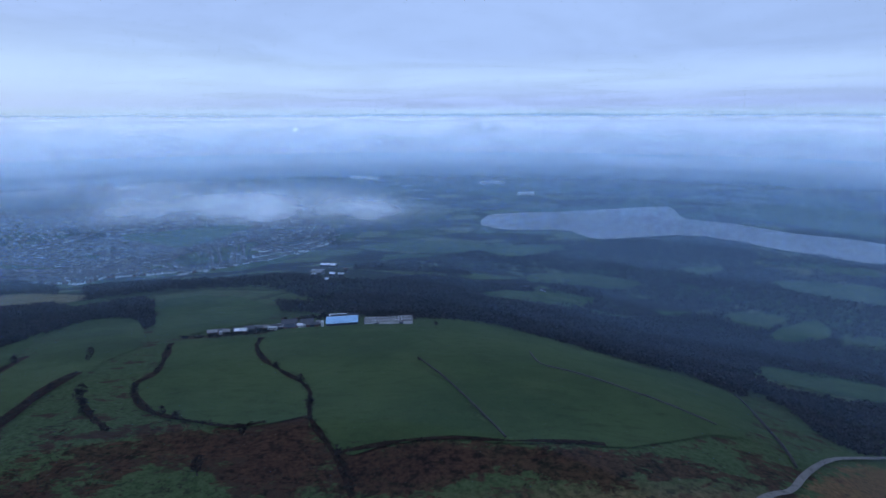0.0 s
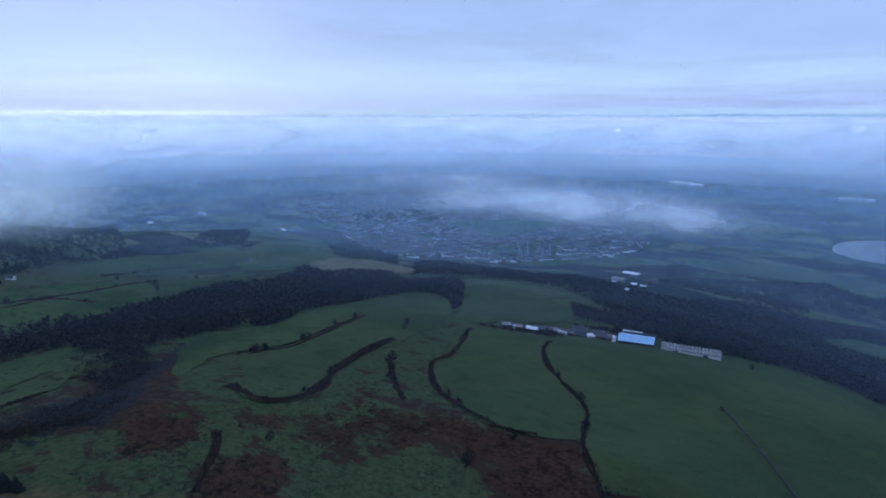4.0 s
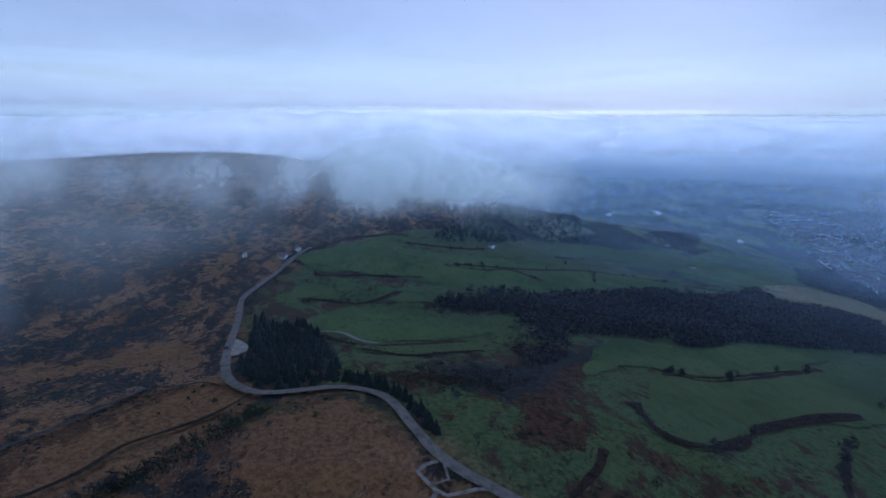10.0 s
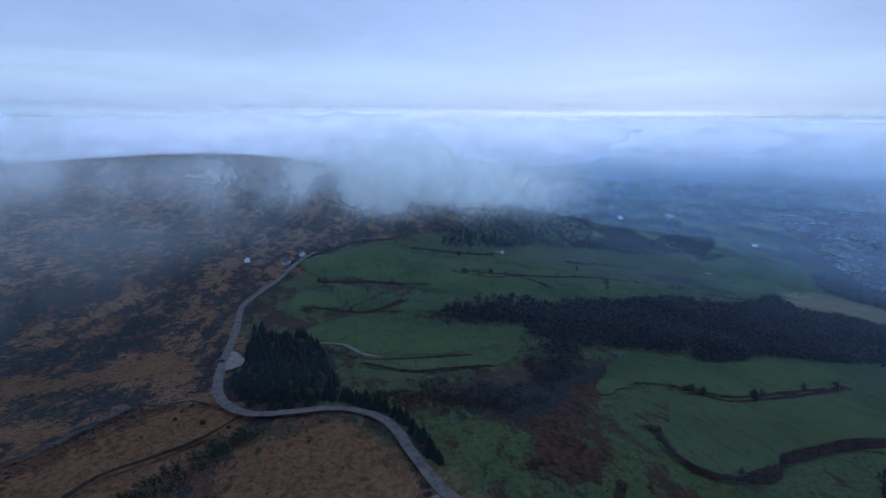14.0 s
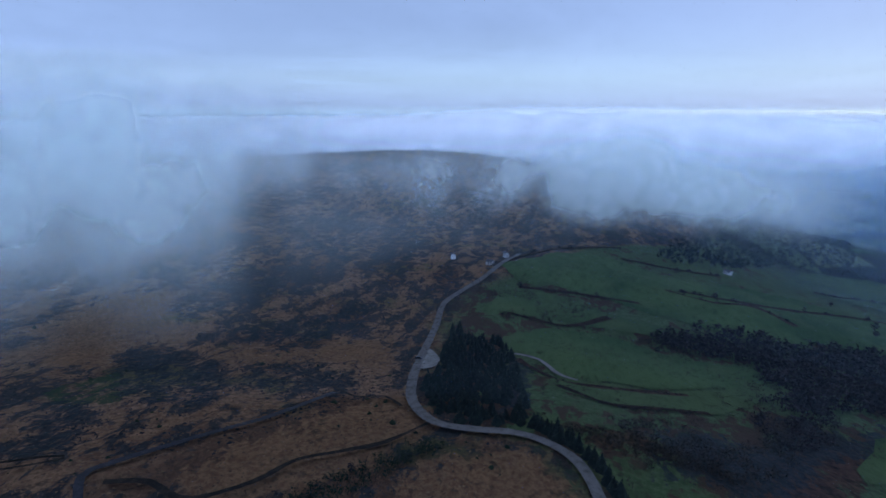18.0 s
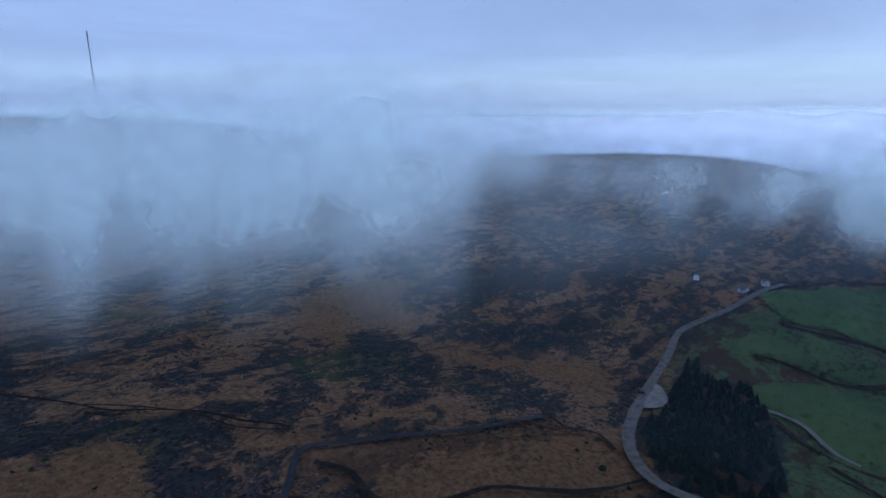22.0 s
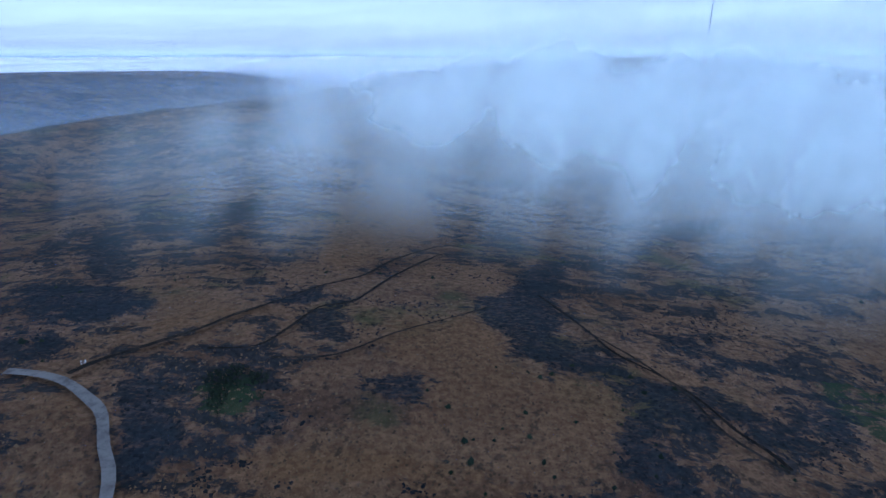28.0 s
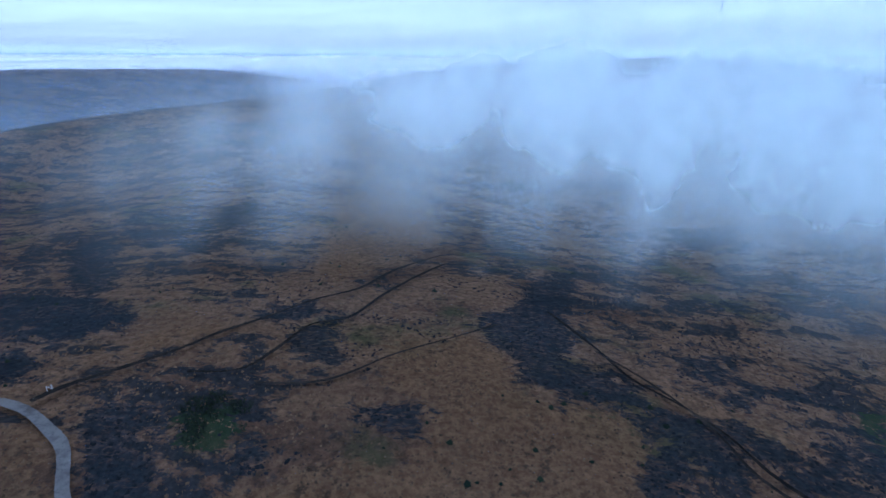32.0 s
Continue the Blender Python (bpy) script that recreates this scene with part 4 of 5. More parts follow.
# ---------------------------------------------------------------- fields
FIELDS = [
    ("pasture_field", [(-78, 277), (-63, 232), (-42, 193), (-17, 200), (5, 201), (26, 198), (17, 218), (0, 261), (-15, 301), (-26, 412), (-117, 434), (-140, 387), (-115, 322)], pasture_mat, "smooth green hilltop pasture"),
    ("pasture_field", [(-26, 412), (-15, 301), (0, 261), (17, 218), (26, 198), (49, 198), (66, 197), (83, 199), (119, 219), (149, 238), (207, 339), (191, 391), (150, 392), (107, 406), (71, 468), (8, 486)], pasture_mat, "smooth green hilltop pasture falling to the wood"),
    ("pasture_field", [(-202, 378), (-168, 297), (-166, 268), (-144, 237), (-124, 225), (-95, 216), (-63, 226), (-69, 251), (-86, 283), (-115, 322), (-145, 387)], pasture_mat, "green pasture closed in by dark hedges"),
    ("pasture_field", [(-325, 599), (-267, 617), (-188, 574), (-164, 500), (-208, 431), (-224, 410), (-291, 516)], pasture_mat, "green pasture behind the farm"),
    ("pasture_field", [(-295, 500), (-341, 518), (-351, 483), (-300, 391), (-273, 315), (-258, 254), (-257, 228), (-261, 213), (-209, 169), (-191, 167), (-182, 182), (-192, 208), (-203, 233), (-208, 264), (-203, 283), (-216, 325), (-223, 374)], rough_pasture_mat, "rough green pasture on a knoll"),
    ("pasture_field", [(-324, 216), (-305, 261), (-328, 328), (-339, 397), (-361, 466), (-314, 378), (-265, 298), (-260, 235), (-276, 203), (-257, 165)], rough_pasture_mat, "rough green pasture by the wood"),
    ("pasture_field", [(-318, 53), (-312, 80), (-324, 118), (-360, 165), (-350, 178), (-318, 147), (-290, 104), (-284, 71), (-296, 49)], rough_pasture_mat, "narrow rough pasture on a bank"),
    ("pasture_field", [(-368, 20), (-396, 47), (-401, 86), (-380, 121), (-380, 168), (-360, 165), (-330, 120), (-315, 80), (-318, 53), (-343, 40), (-351, 26)], pasture_mat, "green pasture on a rounded shelf"),
    ("pasture_field", [(-471, 19), (-465, 61), (-441, 90), (-431, 135), (-425, 175), (-419, 148), (-412, 107), (-412, 67), (-421, 26), (-417, 2)], pasture_mat, "green pasture below the road"),
    ("pasture_field", [(-579, 19), (-616, 66), (-600, 112), (-549, 159), (-559, 216), (-558, 269), (-545, 338), (-661, 511), (-518, 405), (-442, 280), (-438, 220), (-439, 166), (-459, 114), (-482, 71), (-495, 23), (-529, 8)], pasture_mat, "wide green pasture beside the moorland road"),
    ("pasture_field", [(-813, 361), (-872, 469), (-847, 539), (-846, 641), (-717, 551), (-727, 476), (-696, 376), (-662, 307)], pasture_mat, "distant green pasture in haze"),
    ("pasture_field", [(-832, 674), (-991, 1004), (-686, 732), (-579, 561), (-658, 516), (-781, 596)], pasture_mat, "distant green pasture in haze"),
    ("stubble_field", [(-609, 583), (-645, 680), (-600, 735), (-510, 690), (-428, 624), (-482, 571), (-545, 555)], stubble_mat, "pale straw-coloured field among dark woods"),
    ("pasture_field", [(-210, 1282), (-91, 1344), (95, 1349), (74, 1235), (-31, 1190)], pasture_mat, "distant green valley field"),
    ("pasture_field", [(89, 1272), (249, 1328), (296, 1285), (144, 1158)], pasture_mat, "distant green valley field"),
    ("pasture_field", [(162, 995), (242, 1043), (378, 1012), (327, 953), (224, 958), (160, 950)], rough_pasture_mat, "pale clearing among valley woods"),
    ("pasture_field", [(167, 876), (257, 887), (221, 824), (142, 782)], rough_pasture_mat, "pale clearing among valley woods"),
    ("pasture_field", [(456, 838), (530, 854), (552, 814), (482, 771), (453, 797)], rough_pasture_mat, "pale clearing among valley woods"),
    ("pasture_field", [(491, 758), (589, 815), (569, 749), (499, 705), (457, 701)], rough_pasture_mat, "pale clearing among valley woods"),
    ("pasture_field", [(358, 562), (397, 528), (453, 508), (402, 448), (346, 456), (322, 494)], rough_pasture_mat, "pale clearing among valley woods"),
    ("pasture_field", [(659, 1041), (776, 1030), (835, 980), (770, 898), (691, 939), (648, 985)], rough_pasture_mat, "pale clearing among valley woods"),
    ("pasture_field", [(-939, 1546), (-820, 1603), (-671, 1658), (-585, 1613), (-673, 1425), (-802, 1468)], pasture_mat, "green field inside the town"),
    ("pasture_field", [(-511, 1148), (-449, 1220), (-358, 1325), (-343, 1217), (-404, 1061)], pasture_mat, "green strip at the edge of the town"),
    ("pasture_field", [(797, 1168), (913, 1122), (877, 1061), (802, 1102)], rough_pasture_mat, "pale clearing near the reservoir"),
    ("pasture_field", [(505, 1130), (608, 1141), (553, 1078), (498, 1085)], rough_pasture_mat, "pale clearing near the reservoir"),
    ("pasture_field", [(935, 1918), (1248, 2003), (1439, 1920), (1338, 1619), (1180, 1430), (1050, 1600), (940, 1753)], pasture_mat, "green fields on the far shore of the reservoir"),
    ("pasture_field", [(54, 753), (107, 851), (190, 870), (180, 800), (95, 756)], rough_pasture_mat, "pale clearing among valley woods"),
]
for name, pts, mat, label in FIELDS:
    tagged(drape(name, pts, mat, ragged=3.0 if max(abs(p[0]) + abs(p[1]) for p in pts) < 900 else 9.0), label, "field", kind="structure")

# ---------------------------------------------------------------- plants
def on_ground(x, y):
    return float(height(x, y))


def scatter(points, count, seed):
    """Places spread at random inside an outline."""
    rs = np.random.RandomState(seed)
    line = outline(points, 4)
    lo, hi = line.min(0), line.max(0)
    found = np.zeros((0, 2))
    while len(found) < count:
        p = lo + (hi - lo) * rs.rand(count * 3, 2)
        found = np.concatenate([found, p[inside(p[:, 0], p[:, 1], line)]])
    return found[:count]


def bare_crowns(places, tall, wide, seed, pieces=22, chip=1.5):
    """Leafless trees: a three-sided stem each, and a loose crown of twig clusters with gaps. Returns points and faces."""
    rs = np.random.RandomState(seed)
    n = len(places)
    z = height(places[:, 0], places[:, 1])
    h = tall * (0.6 + 0.75 * rs.rand(n))
    w = wide * (0.6 + 0.7 * rs.rand(n))
    # stems
    turn = np.array([0, 2.094, 4.189])
    foot = np.stack([np.cos(turn), np.sin(turn)], 1) * 0.25
    stem = np.zeros((n, 4, 3))
    stem[:, :3, :2] = places[:, None] + foot[None] * (h / tall)[:, None, None]
    stem[:, :3, 2] = (z - 0.5)[:, None]
    stem[:, 3, :2] = places + rs.randn(n, 2) * 0.3
    stem[:, 3, 2] = z + h * 0.8
    v = [stem.reshape(-1, 3)]
    k = np.arange(n)[:, None] * 4
    f = [np.concatenate([k + [0, 1, 3], k + [1, 2, 3], k + [2, 0, 3]])]
    # twig clusters over a lopsided crown
    a, b = rs.rand(n, pieces) * 6.283, rs.rand(n, pieces)
    r = w[:, None] * np.sqrt(rs.rand(n, pieces)) * np.sin(np.pi * (0.12 + 0.8 * b))
    c = np.stack([places[:, :1] + r * np.cos(a), places[:, 1:] + r * np.sin(a), z[:, None] + h[:, None] * (0.28 + 0.72 * b)], -1)
    tri = rs.randn(n, pieces, 3, 3) * chip * np.array([1, 1, 0.8]) * (w / wide)[:, None, None, None]
    v.append((c[:, :, None] + tri).reshape(-1, 3))
    f.append(np.arange(n * pieces * 3).reshape(-1, 3) + n * 4)
    return np.concatenate(v), np.concatenate(f)


def quick_mesh(name, verts, faces, mat):
    """A mesh of many triangles."""
    me = bpy.data.meshes.new(name)
    me.vertices.add(len(verts))
    me.vertices.foreach_set("co", np.asarray(verts, np.float32).ravel())
    me.loops.add(len(faces) * 3)
    me.loops.foreach_set("vertex_index", np.asarray(faces, np.int32).ravel())
    me.polygons.add(len(faces))
    me.polygons.foreach_set("loop_start", np.arange(len(faces), dtype=np.int32) * 3)
    me.materials.append(mat)
    me.update(calc_edges=True)
    return new(name, me)


FIELD_LINES = [outline(pts, 4) for _, pts, _, _ in FIELDS]


def off_fields(p):
    """The places that lie on no field."""
    for line in FIELD_LINES:
        p = p[~inside(p[:, 0], p[:, 1], line)]
    return p


def wood(points, count, seed, tall=6.5, wide=2.7, label="bare winter woodland filling a hollow", mat=None):
    v, f = bare_crowns(off_fields(scatter(points, int(count * 1.35), seed)), tall, wide, seed, 16, 0.95)
    return tagged(quick_mesh("woodland", v, f, mat or bare_mat), label, "woodland", kind="stuff")


wood([(-423, 124), (-438, 184), (-424, 211), (-473, 291), (-477, 354), (-484, 417), (-529, 493), (-590, 564), (-499, 524), (-489, 576), (-427, 579), (-356, 491), (-373, 450), (-370, 398), (-315, 270), (-327, 255), (-336, 202), (-322, 169), (-350, 161), (-386, 163), (-398, 119)], 4200, 21)
# leafless crowns in the fir colour: the slope's shade is put into it
wood([(-741, 191), (-1968, 775), (-1737, 766), (-1002, 528), (-919, 519), (-879, 559), (-866, 463), (-827, 351), (-678, 243)], 2600, 22, label="wooded spur of the hill, its shade put into the tree colour", mat=fir_mat)
wood([(-934, 617), (-1255, 980), (-865, 681), (-873, 586)], 700, 23, label="shelter belt of bare trees among fields")
wood([(-831, 632), (-820, 674), (-707, 618), (-638, 598), (-614, 533), (-696, 570)], 260, 24, label="clump of bare trees round a farmstead")
wood([(-841, 850), (-993, 1120), (-893, 1170), (-450, 608), (-526, 644), (-674, 729)], 1500, 25, label="bare woodland along the edge of the town")

wood([(-23, 478), (29, 502), (77, 507), (116, 441), (162, 423), (204, 419), (225, 368), (458, 762), (412, 836), (278, 782), (205, 794), (83, 705), (10, 681), (-59, 641), (-111, 620), (-135, 548), (-79, 506)], 6000, 27, label="bare woodland along the foot of the pastures")
wood([(258, 417), (244, 345), (221, 276), (267, 290), (376, 417), (339, 426), (298, 432), (301, 478)], 700, 41, 5.0, 2.4, label="scrubby bare woodland on the bank below the road")
wood([(406, 724), (478, 698), (579, 660), (453, 508), (411, 547), (318, 549)], 1300, 42, label="dark bare woodland between valley clearings")
wood([(-517, 603), (-423, 611), (-367, 671), (-277, 665), (-198, 644), (-143, 584), (-52, 565), (-14, 534), (50, 528), (91, 466), (176, 741), (142, 899), (53, 877), (-23, 872), (-114, 729), (-238, 775), (-358, 763), (-626, 990), (-528, 768), (-447, 637), (-530, 618)], 5200, 28, label="bare valley woodland behind the farm")
wood([(232, 1371), (408, 1394), (608, 1419), (775, 1347), (668, 1149), (564, 1179), (407, 1093), (300, 1075), (173, 1062), (82, 1123), (1, 1142), (129, 1267)], 5200, 29, label="bare woodland on the shore of the reservoir")
wood([(-411, 342), (-441, 421), (-406, 531), (-351, 605), (-288, 516), (-276, 474), (-360, 496), (-331, 390), (-314, 297), (-319, 263)], 3200, 30, label="bare woodland in the clough below the fields")
wood([(-184, 575), (-110, 545), (-37, 529), (-32, 460), (-65, 482), (-127, 515), (-168, 532)], 500, 31, 7.0, 3.0, label="belt of bare trees behind the farm")
wood([(-900, 1250), (-300, 1180), (-250, 1700), (-700, 1950), (-1500, 1900), (-1500, 1400)], 2600, 32, 8.0, 3.6, "bare garden trees among the houses of the town")


def copse(points, count, seed, size, tall, wide, label, mat, gap=0.5):
    """Trees in loose groups with open ground between."""
    p = scatter(points, count, seed)
    if tall > 5:
        p = off_fields(p)
    p = p[lattice(p[:, 0], p[:, 1], size, seed) * 0.65 + lattice(p[:, 0], p[:, 1], size * 0.35, seed + 1) * 0.35 > gap]
    v, f = bare_crowns(p, tall, wide, seed, 14, 1.1 * tall / 9)
    return tagged(quick_mesh("woodland", v, f, mat), label, "woodland", kind="stuff")


copse([(-158, 1024), (19, 1087), (180, 1153), (402, 1369), (714, 1445), (845, 1285), (958, 1136), (287, 313), (264, 343), (236, 404), (199, 486), (115, 481), (51, 543), (-15, 567), (-101, 646)], 17000, 81, 120, 8.5, 3.6, "scattered bare woods between valley clearings", bare_mat, 0.45)
copse([(-330, 148), (-342, 176), (-318, 186), (-281, 161), (-273, 138)], 300, 84, 20, 4.0, 2.2, "scrubby bare trees beside the pasture", bare_mat, 0.5)
copse([(-10, -123), (-18, -131), (-30, -125), (-32, -115), (-23, -108), (-16, -111)], 260, 85, 12, 1.6, 1.6, "dark green gorse thicket on the moor", gorse_mat, 0.4)
copse([(-534, -11), (-456, 98), (-377, 163), (-296, 195), (-214, 114), (-175, 137), (-154, 149), (-145, 109), (-175, 89), (-233, 66), (-288, 44), (-381, 25), (-442, -3)], 2600, 82, 30, 1.6, 1.5, "low dark bushes dotted over rough pasture", scrub_mat, 0.52)
for seed, (pts, count) in enumerate([([(-409, 59), (-403, 95), (-411, 132), (-426, 171), (-430, 208), (-360, 181), (-348, 154), (-389, 177), (-384, 143), (-393, 111)], 700),
                                     ([(-460, 8), (-471, 43), (-445, 92), (-415, 82), (-410, 40), (-414, 16)], 420), ([(-251, 41), (-265, 78), (-268, 101), (-257, 119), (-309, 161), (-248, 136), (-220, 90), (-235, 74), (-240, 54)], 900)]):
    copse(pts, count, 90 + seed, 16, 2.4, 2.0, "dark leafless scrub in a hollow between pastures", scrub_mat, 0.42)
copse([(-60, 130), (-10, 190), (-80, 210), (-180, 220), (-230, 160), (-150, 110)], 900, 83, 22, 1.4, 1.3, "low dark bushes among bracken", scrub_mat, 0.52)
wood([(250, 1080), (700, 1080), (900, 900), (650, 720), (380, 900)], 2600, 33, label="bare woodland among valley clearings")


def hedge(points, high=2.2, wide=1.6, seed=1, trees=0.02, mat=None, label="dark unkempt hedgerow between pastures"):
    """A hedge: clumps of twigs along a line, with a small tree here and there."""
    rs = np.random.RandomState(seed)
    line = outline(points, 8, False)
    s = np.concatenate([[0], np.cumsum(np.hypot(*np.diff(line, axis=0).T))])
    n = int(s[-1] / 0.5)
    at = np.sort(rs.rand(n)) * s[-1]
    p = np.stack([np.interp(at, s, line[:, 0]), np.interp(at, s, line[:, 1])], 1) + rs.randn(n, 2) * wide * 0.4
    keep = lattice(p[:, 0], p[:, 1], 7, seed) + 0.5 * lattice(p[:, 0], p[:, 1], 2.5, seed + 3) > 0.3
    v, f = bare_crowns(p[keep], high * 0.5, wide * 0.45, seed, 12, 0.30)
    ob = tagged(quick_mesh("hedgerow", v, f, mat or scrub_mat), label, "hedge", "field hedges")
    for k in range(int(s[-1] * trees)):
        at = rs.rand() * s[-1]
        q = np.array([[np.interp(at, s, line[:, 0]), np.interp(at, s, line[:, 1])]])
        quick_mesh("hedge_tree", *bare_crowns(q, 4.5, 2.0, seed + 50 + k, 60, 0.5), bare_mat).parent = ob
    return ob


for i, (pts, high, wide, trees) in enumerate([
    ([(-136, 384), (-129, 351), (-110, 311), (-92, 287), (-70, 258), (-61, 224), (-47, 198), (-38, 182), (-32, 165)], 2.2, 1.6, 0.03), ([(-202, 378), (-168, 297), (-166, 268), (-144, 237), (-124, 225), (-95, 216), (-80, 220)], 2.4, 2.0, 0.03), ([(-42, 193), (-17, 200), (5, 201), (26, 198), (49, 198), (66, 197)], 1.4, 1.6, 0.0), ([(-222, 171), (-198, 167), (-186, 175), (-186, 196), (-199, 221), (-210, 261), (-214, 293)], 2.6, 3.2, 0.02),
    ([(-272, 213), (-253, 229), (-254, 255), (-265, 298), (-282, 342)], 2.2, 1.8, 0.04), ([(-181, 247), (-162, 226), (-146, 212)], 2.2, 1.8, 0.05), ([(-298, 52), (-282, 74), (-288, 95), (-297, 121)], 1.8, 2.0, 0.01), ([(-335, 30), (-307, 53), (-307, 79), (-319, 117)], 1.6, 2.2, 0.0), ([(-261, 213), (-257, 228), (-258, 254), (-273, 315)], 2.2, 1.6, 0.03),
    # the last three, with their verges, stand in for shaded hollow banks
    ([(-687, 334), (-762, 422), (-766, 494)], 5.0, 4.0, 0.08), ([(-479, 24), (-478, 56), (-475, 84), (-472, 116)], 2.6, 3.0, 0.03), ([(-420, 22), (-408, 59), (-435, 90)], 1.8, 2.4, 0.01), ([(-513, 143), (-498, 176), (-504, 209), (-472, 228)], 2.6, 2.6, 0.04), ([(-580, 598), (-599, 572), (-618, 545)], 4.0, 3.0, 0.06), ([(-182, 135), (-171, 127), (-160, 114), (-153, 106)], 1.3, 1.6, 0.0), ([(-609, 119), (-591, 170), (-599, 208)], 2.2, 2.4, 0.05), ([(-539, -5), (-600, 30), (-642, 64), (-671, 127)], 2.0, 2.4, 0.03), ([(-514, 152), (-513, 239), (-563, 363), (-548, 503)], 2.6, 3.0, 0.05)]):
    hedge(pts, high, wide, 40 + i, trees)
    tagged(ribbon("verge", pts, wide * 1.7, bracken_mat, 0.02, wander=0.8), "strip of dead brown bracken under a hedge", "verge", kind="structure")
for i, pts in enumerate([[(-170, -33), (-183, -15), (-197, -4), (-219, 9)], [(-162, -34), (-176, -25), (-196, -12), (-217, 9)]]):
    hedge(pts, 2.2, 5.0, 70 + i, 0.03, gorse_mat, "dark gorse and scrub along a moorland bank")


def stone_wall(points, high=0.9, thick=0.45):
    """A dry stone wall with a rounded top and gaps where it has tumbled."""
    line = outline(points, 8, False)
    s = np.concatenate([[0], np.cumsum(np.hypot(*np.diff(line, axis=0).T))])
    at = np.linspace(0, s[-1], int(s[-1] / 2.5) + 2)
    p = np.stack([np.interp(at, s, line[:, 0]), np.interp(at, s, line[:, 1])], 1)
    d = np.gradient(p, axis=0)
    d /= np.hypot(*d.T)[:, None]
    verts, faces = [], []
    for i, (x, y) in enumerate(p):
        h = high * (0.55 + 0.6 * lattice(x, y, 5, 9))
        nx, ny = -d[i][1], d[i][0]
        g = on_ground(x, y) + lift_of(x, y)
        for k, up in ((-1, -1.2), (-0.85, h * 0.8), (-0.4, h), (0.4, h), (0.85, h * 0.8), (1, -1.2)):
            verts.append((x + nx * k * thick, y + ny * k * thick, g + up))
        if i:
            for k in range(5):
                a = (i - 1) * 6 + k
                faces.append((a, a + 1, a + 7, a + 6))
    return tagged(add_mesh("stone_wall", verts, faces, wall_mat), "tumbled dark gritstone wall crossing the pasture", "wall", "field walls")


for pts in ([(-15, 306), (0, 269), (17, 223), (26, 200)], [(58, 339), (59, 303), (77, 288), (98, 268), (117, 251), (132, 236)], [(214, 364), (177, 272), (160, 225), (152, 206)]):
    stone_wall(pts)


def part(name, verts, faces, mat, parent, label=""):
    ob = add_mesh(name, verts, faces, mat, parent)
    return tagged(ob, label) if label else ob


def thing(name, x, y, turn, label, category, group="", z=None, kind=""):
    ob = new(name)
    ob.empty_display_size = 0.5
    ob.matrix_world = pose(x, y, on_ground(x, y) + 0.3 * lift_of(x, y) if z is None else z, 0, 0, turn)
    return tagged(ob, label, category, group, kind)


def tube(r0, r1, z0, z1, n=7, x=0.0, y=0.0, x1=None, y1=None):
    x1, y1 = x if x1 is None else x1, y if y1 is None else y1
    v = [(x + r0 * math.cos(2 * math.pi * k / n), y + r0 * math.sin(2 * math.pi * k / n), z0) for k in range(n)]
    v += [(x1 + r1 * math.cos(2 * math.pi * k / n), y1 + r1 * math.sin(2 * math.pi * k / n), z1) for k in range(n)]
    f = [(k, (k + 1) % n, n + (k + 1) % n, n + k) for k in range(n)] + [tuple(range(n, 2 * n)), tuple(reversed(range(n)))]
    return v, f


def join(*pieces):
    v, f = [], []
    for pv, pf in pieces:
        f += [tuple(i + len(v) for i in face) for face in pf]
        v += list(pv)
    return v, f


def fir(seed, tall):
    rs = np.random.RandomState(seed)
    root = thing("fir_tree", 0, 0, 0, "dark green plantation fir beside the moorland road", "tree", "plantation firs", 0)
    part("trunk", *tube(0.16, 0.04, -1.0, tall * 0.9, 5), bark_mat, root)
    v, f = [], []
    tiers = 9
    for k in range(tiers):
        t = k / tiers
        z, r = tall * (0.08 + 0.88 * t), tall * 0.42 * (1 - t) ** 0.8 + 0.15
        arms = 9 - k // 2
        for j in range(arms):
            a = 6.283 * (j + rs.rand() * 0.8) / arms
            out = r * (0.65 + 0.6 * rs.rand())
            drop = out * (0.25 + 0.3 * rs.rand())
            w = out * 0.42
            base = len(v)
            c, s = math.cos(a), math.sin(a)
            v += [(0.05 * c, 0.05 * s, z + out * 0.25), (c * out * 0.6 - s * w, s * out * 0.6 + c * w, z - drop * 0.5), (c * out, s * out, z - drop), (c * out * 0.6 + s * w, s * out * 0.6 - c * w, z - drop * 0.5)]
            f += [(base, base + 1, base + 2), (base, base + 2, base + 3)]
    v += [(0.3, 0, tall * 0.9), (-0.15, 0.26, tall * 0.9), (-0.15, -0.26, tall * 0.9), (0, 0, tall * 1.04)]
    b = len(v) - 4
    f += [(b, b + 1, b + 3), (b + 1, b + 2, b + 3), (b + 2, b, b + 3)]
    part("crown", v, f, fir_mat, root)
    return root


def plant(protos, places, seed, lo=0.75, hi=1.25):
    """Copies of a few trees set at the places; the first ones are used up where they stand."""
    rs = np.random.RandomState(seed)
    for i, (x, y) in enumerate(places):
        s = lo + (hi - lo) * rs.rand()
        m = pose(x, y, on_ground(x, y), 0, 0, 360 * rs.rand())
        ob = protos[i] if i < len(protos) else copy_thing(protos[i % len(protos)], m)
        ob.matrix_basis = m @ Matrix.Diagonal((s, s, s * (0.85 + 0.3 * rs.rand()), 1))


def clear_of(places, line, gap):
    return places[off_line(places[:, 0], places[:, 1], np.array(line, float)) > gap]


